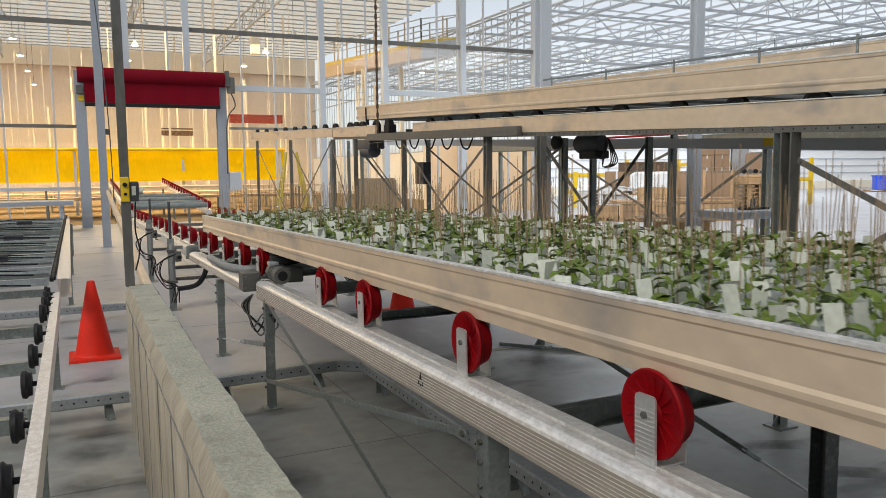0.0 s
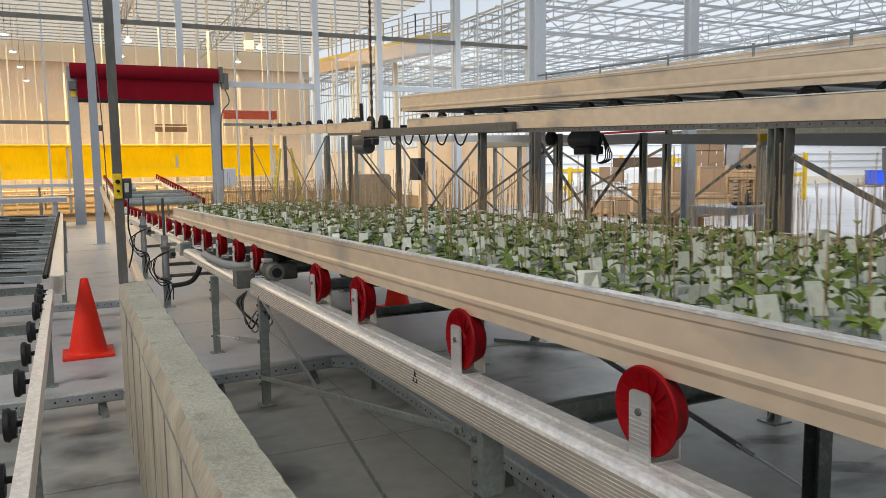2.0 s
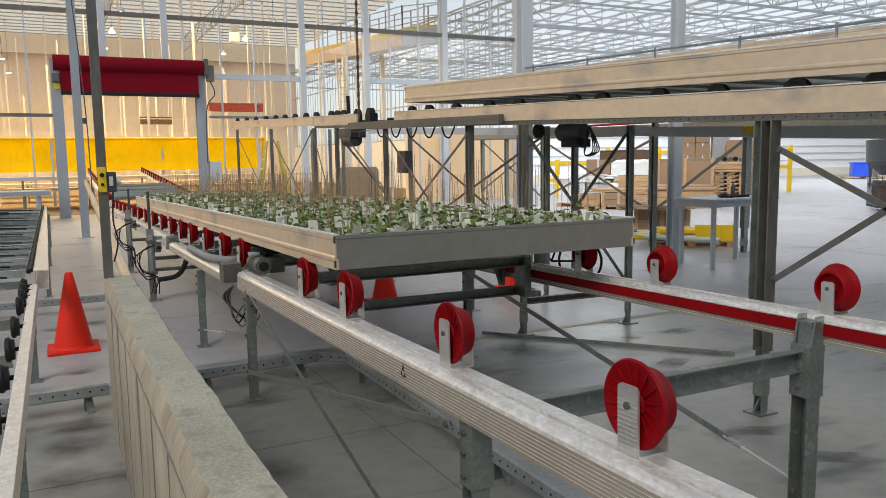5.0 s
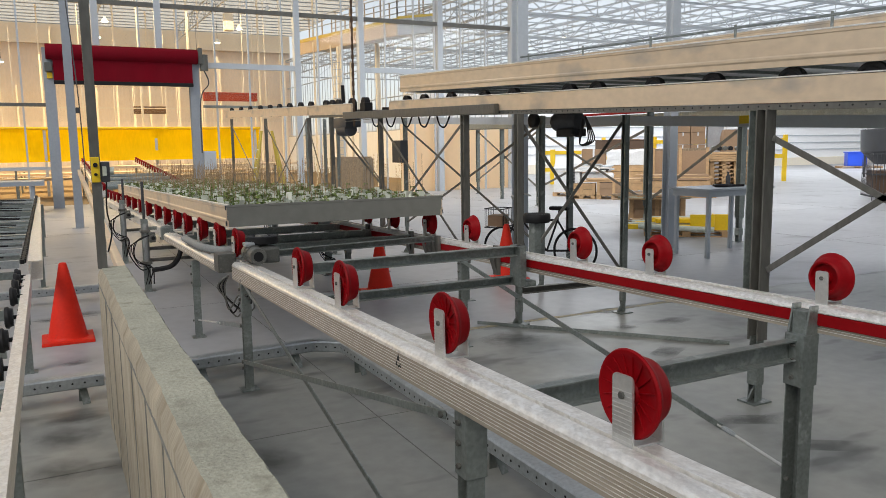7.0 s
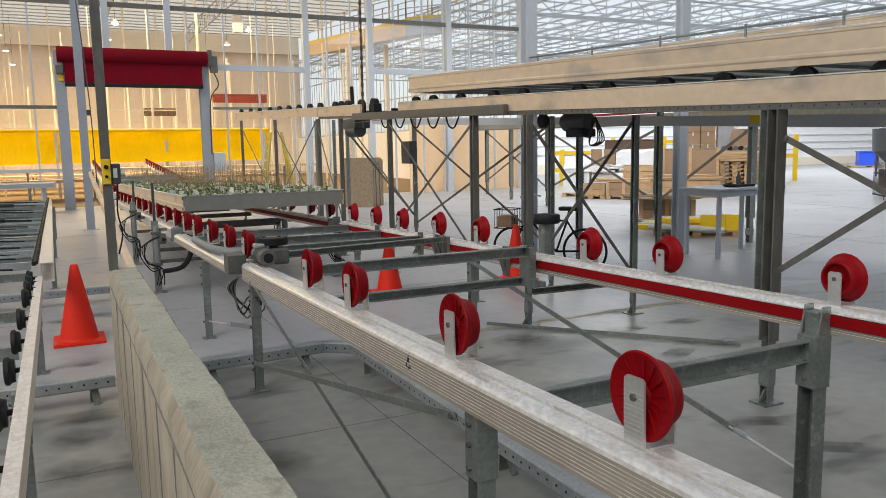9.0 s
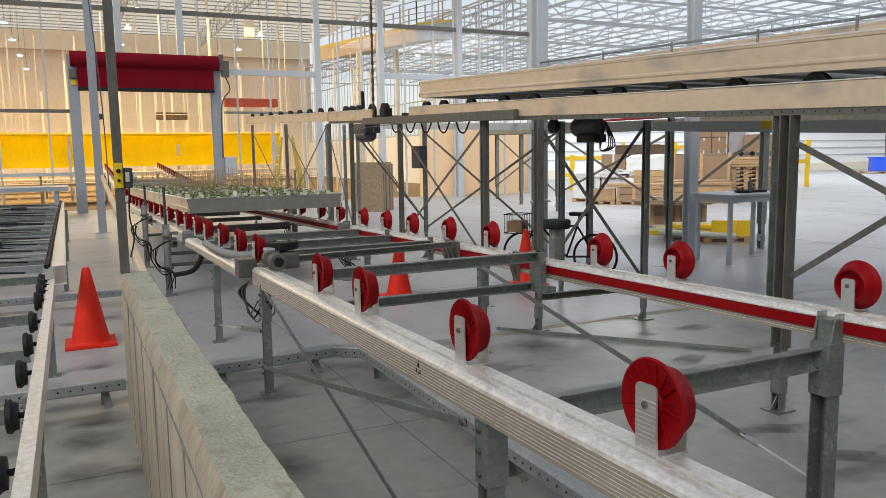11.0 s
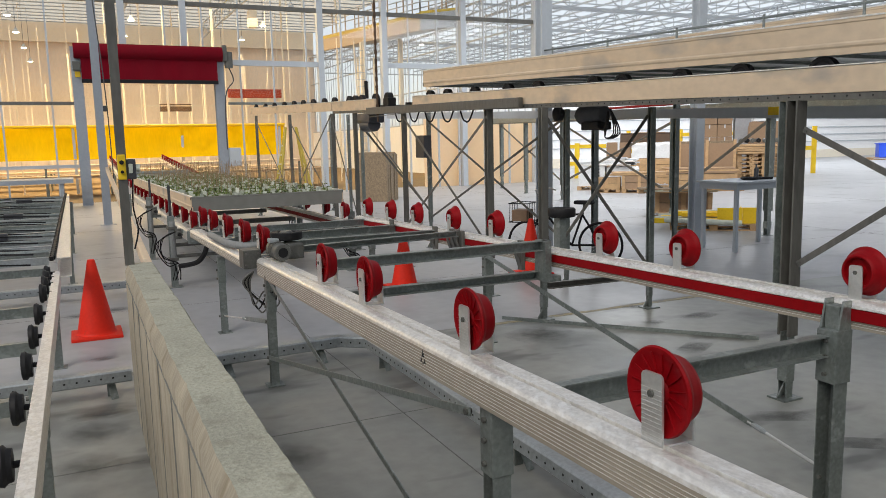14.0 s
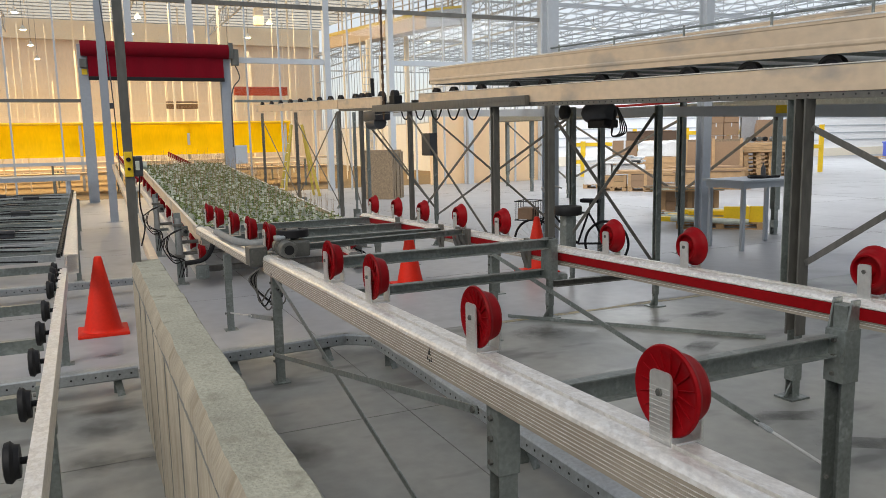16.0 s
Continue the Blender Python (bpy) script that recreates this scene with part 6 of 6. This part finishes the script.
for u, v, w in ((0.95, 14.42, 0.42), (1.38, 14.50, 0.28)):
    y = thing("yellow_bracket", spot(u, v, 0.134), "yellow painted folded steel bracket on a pallet", "bracket", "yellow brackets")
    part("face", slab(B(), u, u + w, v, v + 0.02, 0.134, 0.42, 0.004), YELLOW, y)
    part("base", slab(B(), u, u + w, v + 0.022, v + 0.30, 0.134, 0.154, 0.004), YELLOW, y)
    part("web", slab(B(), u + w - 0.02, u + w, v + 0.022, v + 0.30, 0.156, 0.42, 0.004), YELLOW, y)

# profiles, film-wrapped loads and crates
pallet(-2.10, 24.3, 0.86, 1.1)
timber_crate(-2.09, 24.3, 0.85, 1.0, 0.133, 0.36, "low orange timber crate on a pallet", 2)
pallet(-1.20, 24.2, 1.05, 1.1)
timber_crate(-1.19, 24.2, 1.03, 1.0, 0.133, 0.40, "low timber crate of boards on a pallet", 2, CARD)
lengths("timber_plank", 8, -1.5, 24.3, 0.54, 1.8, 0.6, 4, 0.14, 0.05, (WOOD, CARD), "long timber board lying across two crates", "plank", "planks", rng, 0.05)
pallet(-2.70, 25.6, 1.0, 1.2)
wrapped(-2.66, 25.65, 0.85, 1.0, 0.133, 0.95, "bundle of profiles wrapped in white film", 1.0)
bm = B()
for k in range(5):
    slab(bm, -2.08, -1.98, 25.60, 25.64, 0.45 + k * 0.10, 0.52 + k * 0.10)
alone("printed_bars", bm, DARK, "dark unreadable print down a film-wrapped bundle", "marking", at=spot(-2, 25.6, 0.45))
pallet(-1.75, 25.7, 1.1, 1.2)
wrapped(-1.74, 25.7, 1.0, 1.0, 0.133, 0.62, "low film-wrapped bundle under loose profiles", 4.0)
lengths("aluminium_profile", 46, -2.62, 25.7, 0.80, 1.75, 0.9, 11, 0.07, 0.05, (ALU, DARK, PAPER, ALU, WHITE_STEEL), "loose aluminium profile on a film-wrapped bundle", "profile", "aluminium profiles", rng, 0.12)
pallet(-1.05, 27.0, 1.4, 1.1)
timber_crate(-1.04, 27.0, 1.38, 1.0, 0.133, 0.85, "tall timber crate under a film-wrapped load", 4)
wrapped(-1.0, 27.02, 1.32, 0.95, 0.988, 0.52, "pale load in stretch film on a timber crate", 7.0)
case = thing("brown_case", spot(-1.35, 27.05, 1.53), "flat dark brown case lying on a wrapped load", "case")
part("body", slab(B(), -1.40, 0.38, 27.05, 27.9, 1.53, 1.80, 0.01), RUST, case)
part("lid", slab(B(), -1.41, 0.39, 27.04, 27.91, 1.802, 1.84, 0.006), RUST, case)
# large plywood crate and boards before it
pallet(0.40, 26.1, 1.9, 1.2)
timber_crate(0.48, 26.1, 1.76, 1.1, 0.133, 1.42, "large brown plywood crate on a pallet", 1, CARD)
pallet(0.15, 25.0, 1.1, 1.0)
pallet(1.30, 25.0, 1.1, 1.0)
timber_crate(0.20, 25.0, 2.0, 0.9, 0.133, 0.42, "low timber crate with long boards on top", 2)
lengths("timber_plank", 9, 0.05, 25.05, 0.56, 2.2, 0.7, 3, 0.20, 0.05, (CARD, WOOD), "long pale board on a low timber crate", "plank", "planks", rng, 0.04)
# stacked pallets with boards and black rollers on top
for k in range(2):
    for j in range(8):
        pallet(2.42 + k * 0.95 + rng.uniform(-0.03, 0.03), 27.5 + rng.uniform(-0.04, 0.04), 0.9, 1.1, j * 0.133, "stacked worn timber pallet")
lengths("timber_plank", 16, 2.35, 27.5, 1.066, 1.75, 0.9, 4, 0.20, 0.075, (WOOD, TAG, WOOD, CARD), "pale board on stacked pallets", "plank", "planks", rng, 0.04)
for k in range(9):
    u, v = 2.5 + 0.19 * k, 27.55 + 0.12 * (k % 4)
    bm = tube(B(), spot(u, v - 0.18, 1.50), spot(u, v + 0.25, 1.50), 0.075, 16)
    tube(bm, spot(u, v - 0.22, 1.50), spot(u, v + 0.29, 1.50), 0.02, 8)
    alone("roller", bm, BLACK if k % 2 else MOTOR, "short black roller lying on boards", "roller", at=spot(u, v, 1.43), group="loose rollers", smooth=True)
# tall loads at the back
pallet(1.50, 33.0, 1.2, 1.1)
for j in range(5):
    for k in range(2):
        carton(1.52 + k * 0.58, 33.0 + 0.03 * (j % 2), 0.56, 1.0, 0.133 + j * 0.50, 0.49, CARD, "brown cardboard carton in a tall stack")
pallet(2.75, 33.0, 0.9, 1.1)
wrapped(2.76, 33.0, 0.85, 1.0, 0.133, 2.45, "tall grey film-wrapped stack on a pallet", 11.0, GREY_FILM)
pallet(3.15, 31.6, 1.4, 1.1)
wrapped(3.2, 31.6, 1.3, 1.0, 0.133, 2.05, "brown load under wrinkled clear film on a pallet", 14.0, CARD)
wrapped(3.3, 31.65, 0.5, 0.8, 2.19, 0.22, "crumpled clear film on a load", 17.0)
carton(-2.3, 33.5, 1.0, 0.9, 0.0, 1.5, CARD, "brown carton standing on the hall floor")
carton(-1.1, 34.0, 1.2, 0.9, 0.0, 1.9, WOOD, "pale timber-faced box on the hall floor")
carton(0.2, 33.8, 0.9, 0.9, 0.0, 1.4, PAPER, "film-wrapped white carton on the hall floor", CARD)
# yellow guard rails
g = thing("guard_rail", spot(-3.6, 33.4), "bright yellow steel guard rail with two posts", "guard rail", "guard rails")
for u in (-4.05, -3.52):
    part("upright", slab(B(), u - 0.10, u + 0.10, 33.3, 33.5, 0, 1.5, 0.01), YELLOW, g)
for z in (0.55, 1.28):
    part("rail", slab(B(), -3.9, -2.3, 33.36, 33.44, z, z + 0.16, 0.01), YELLOW, g)
g = thing("guard_rail", spot(3, 36.0), "long bright yellow steel guard rail", "guard rail", "guard rails")
for u in (-1.5, 0.75, 2.5, 4.3, 6.2):
    part("upright", slab(B(), u - 0.09, u + 0.09, 36.0, 36.18, 0, 2.0, 0.01), YELLOW, g)
for z in (1.0, 1.68):
    part("rail", slab(B(), -1.5, 6.2, 35.92, 35.998, z, z + 0.17, 0.01), YELLOW, g)
bin_ = thing("blue_bin", spot(12.65, 52.5, 0.133), "bright blue plastic bin on a low pallet", "bin")
part("tub", slab(B(), 12.65, 13.75, 52.5, 53.4, 0.133, 0.98, 0.05), BLUE, bin_)
part("rim", slab(B(), 12.60, 13.80, 52.45, 53.45, 0.94, 1.02, 0.02), BLUE, bin_)
pallet(12.2, 52.3, 2.4, 1.3)
g = thing("wire_cage", spot(6.45, 24.0), "dark wire mesh cage box on the floor", "crate")
for z in (0.10, 0.72, 1.30):
    part("rim", slab(B(), 6.45, 8.0, 24.0, 24.04, z, z + 0.045), DARK, g)
    part("rim", slab(B(), 6.45, 6.49, 24.041, 25.1, z, z + 0.045), DARK, g)
for i in range(17):
    part("wire", slab(B(), 6.45 + i * 0.094, 6.464 + i * 0.094, 23.987, 23.999, 0.0, 1.345), DARK, g)
for i in range(10):
    part("wire", slab(B(), 6.437, 6.449, 24.08 + i * 0.105, 24.094 + i * 0.105, 0.1, 1.345), DARK, g)
part("load", slab(B(), 6.55, 7.9, 24.1, 25.0, 0.15, 0.85, 0.03), RUST, g)
g = thing("hopper_tank", (34.4, 22.5, 0), "grey metal hopper tank on legs", "tank")
bm = B()
lathe(bm, [(0.6, 0.3), (1.2, 0.9), (2.2, 0.95), (2.3, 0.5), (2.9, 0.3), (2.9, 0.05)], (34.4, 22.5, 0), axis="z", seg=24)
part("body", bm, DARK, g, smooth=True)
for k in range(3):
    a = k * 2.1
    part("leg", bar(B(), (34.4 + 0.7 * math.cos(a), 22.5 + 0.7 * math.sin(a), 0), (34.4 + 0.7 * math.cos(a), 22.5 + 0.7 * math.sin(a), 1.2), 0.08, 0.08), DARK, g)


# ---------------------------------------------------------------- bicycle behind the red striped rail
def bicycle():
    g = thing("bicycle", (6.0, 9.0, 0), "black bicycle with a front basket, parked beyond the rails", "bicycle")
    f, r = Vector((5.95, 9.95, 0.34)), Vector((6.0, 8.85, 0.34))
    for name, c in (("front_wheel", f), ("rear_wheel", r)):
        bm = B()
        lathe(bm, [(0.019 * math.cos(a * 0.785), 0.32 + 0.019 * math.sin(a * 0.785)) for a in range(9)], c, seg=40)
        bmesh.ops.delete(bm, geom=[f for f in bm.faces if len(f.verts) > 4], context="FACES")
        w = part(name, bm, BLACK, g)
        bm = B()
        for i in range(18):
            a = 2 * math.pi * i / 18
            tube(bm, c, c + Vector((0, math.cos(a), math.sin(a))) * 0.31, 0.0025, 4)
        part("spokes", bm, ALU, w)
    bb, seat, head = Vector((5.98, 9.28, 0.32)), Vector((5.99, 9.12, 0.78)), Vector((5.96, 9.74, 0.85))
    bm = B()
    for p, q in ((r, bb), (bb, seat), (r, seat), (bb, head), (seat, head - Vector((0, 0, 0.06))), (head, f), (seat, seat + Vector((0, -0.03, 0.16)))):
        tube(bm, p, q, 0.016, 8)
    part("frame_tubes", bm, BLACK, g)
    bm = B()
    box(bm, 5.92, 6.06, 8.95, 9.24, 0.93, 0.99, 0.03)
    part("saddle", bm, BLACK, g)
    bm = B()
    hose(bm, [(5.68, 9.62, 1.12), (5.75, 9.75, 1.15), (5.96, 9.78, 1.08), (6.17, 9.75, 1.15), (6.24, 9.62, 1.12)], 0.014)
    tube(bm, head, (5.96, 9.78, 1.08), 0.014)
    part("handlebar", bm, ALU, g)
    bm = B()
    for z in (0.66, 0.94):
        for p, q in (((5.78, 9.9), (6.14, 9.9)), ((6.14, 9.9), (6.14, 10.2)), ((6.14, 10.2), (5.78, 10.2)), ((5.78, 10.2), (5.78, 9.9))):
            tube(bm, (*p, z), (*q, z), 0.008, 6)
    for i in range(6):
        for y in (9.9, 10.2):
            tube(bm, (5.80 + i * 0.066, y, 0.66), (5.80 + i * 0.066, y, 0.94), 0.004, 5)
    tagged(part("basket", bm, BLACK, g), kind="stuff")
    bm = B()
    box(bm, 5.82, 6.10, 9.93, 10.17, 0.67, 0.84, 0.01)
    part("basket_box", bm, CARD, g, "brown cardboard box in the basket")
    g.location, g.rotation_euler, g.scale = (6.05, 8.25, 0), (0, 0, radians(36.4)), (0.9, 0.9, 0.9)


bicycle()
fw = thing("friction_drive", (3.2, 5.0, 0.8), "grey post with a black horizontal friction wheel beside the rail", "drive", "drive motors")
bm = B()
box(bm, 3.155, 3.215, 4.68, 4.76, low(5.0) - 0.13, 1.125, 0.006)
part("post", bm, GALV, fw)
bm = B()
lathe(bm, [(0, 0.02), (0, 0.095), (0.01, 0.102), (0.055, 0.102), (0.065, 0.095), (0.065, 0.02)], (3.20, 4.72, 1.128), axis="z", seg=30)
part("friction_wheel", bm, BLACK, fw, smooth=True)

# step ladder near the glass wall
l = thing("step_ladder", (6.15, 24, 0), "yellow fibreglass step ladder standing open", "ladder")
for side in (-1, 1):
    for k in (0, 1):
        part("stile", bar(B(), (6.15 + side * 0.55, 23.6 + k * 0.7, 0), (6.15 + side * 0.16, 23.95, 2.25), 0.05, 0.08), LADDER, l)
for i in range(7):
    t = 0.12 + i * 0.125
    part("step", bar(B(), (6.15 - 0.55 + 0.39 * t, 23.6 + 0.35 * t, 2.25 * t), (6.15 - 0.55 + 0.39 * t, 24.3 - 0.35 * t, 2.25 * t), 0.07, 0.03), ALU, l)

plants()


# ---------------------------------------------------------------- what moves
def motions():
    tilt = -1.2
    rise0 = 0.204
    path = [(0.0, -1.62), (0.5, -1.09), (1.0, -0.57), (1.5, -0.04), (2.0, 0.49), (2.5, 1.02), (3.0, 1.56), (3.5, 2.07), (4.0, 2.58), (4.5, 3.09), (5.0, 3.60), (5.5, 4.10), (6.0, 4.62), (6.5, 5.20), (7.0, 6.09), (7.5, 7.40), (8.0, 8.14), (8.5, 8.64), (9.0, 9.0), (9.6, 9.30), (10.4, 9.45), (11.5, 9.52), (12.5, 9.58), (13.0, 9.62), (13.3, 9.62), (16.0, 9.62)]
    sink = [(0, 0), (13.3, 0), (13.6, -0.004), (14.0, -0.085), (14.25, -0.20), (14.5, -0.335), (14.75, -0.44), (15.0, -0.505), (15.3, -0.52), (16.0, -0.52)]

    def at(rows, t):
        return float(np.interp(t, [r[0] for r in rows], [r[1] for r in rows]))

    times = sorted({r[0] for r in path} | {r[0] for r in sink})

    def tray_pose(t):
        y = at(path, t)
        return pose(XA + 0.045, y, low(y) + rise0 + at(sink, t), tilt - at(sink, t) / 0.52 * 4.4, 0, 0)

    walk(TRAY, [(t, tray_pose(t)) for t in times])
    rest = tray_pose(13.3).inverted()
    walk(LIFT, [(t, tray_pose(max(t, 13.3)) @ rest) for t in sorted({r[0] for r in sink})])
    up = [(0.0, 11.61), (0.5, 10.96), (1.0, 10.28), (1.5, 9.83), (2.0, 9.58), (2.5, 9.36), (3.0, 9.19), (3.5, 9.05), (4.0, 9.03), (16.0, 9.03)]
    walk(UPPER_TRAY, [(t, pose(XC + 1.94, y, high(y) + 0.280, -2.35, 0, 180)) for t, y in up])
    for y, w in A_WHEELS + B_WHEELS:
        disc = next(o for o in w.children if o.name.split(".")[0] == "wheel")
        rows, angle, t = [], 0.0, 0.0
        while t < 16.001:
            rows.append((t, angle))
            now, then = at(path, t), at(path, t + 0.1)
            if now < y < now + TRAY_L:
                angle += (then - now) / 0.088
            t += 0.1
        hub = Vector((0, 0, 0.118))
        keep = [r for i, r in enumerate(rows) if i in (0, len(rows) - 1) or r[1] != rows[i - 1][1] or r[1] != rows[min(i + 1, len(rows) - 1)][1]]
        walk(disc, [(t, Matrix.Translation(hub) @ Matrix.Rotation(-a, 4, "X")) for t, a in keep])


motions()
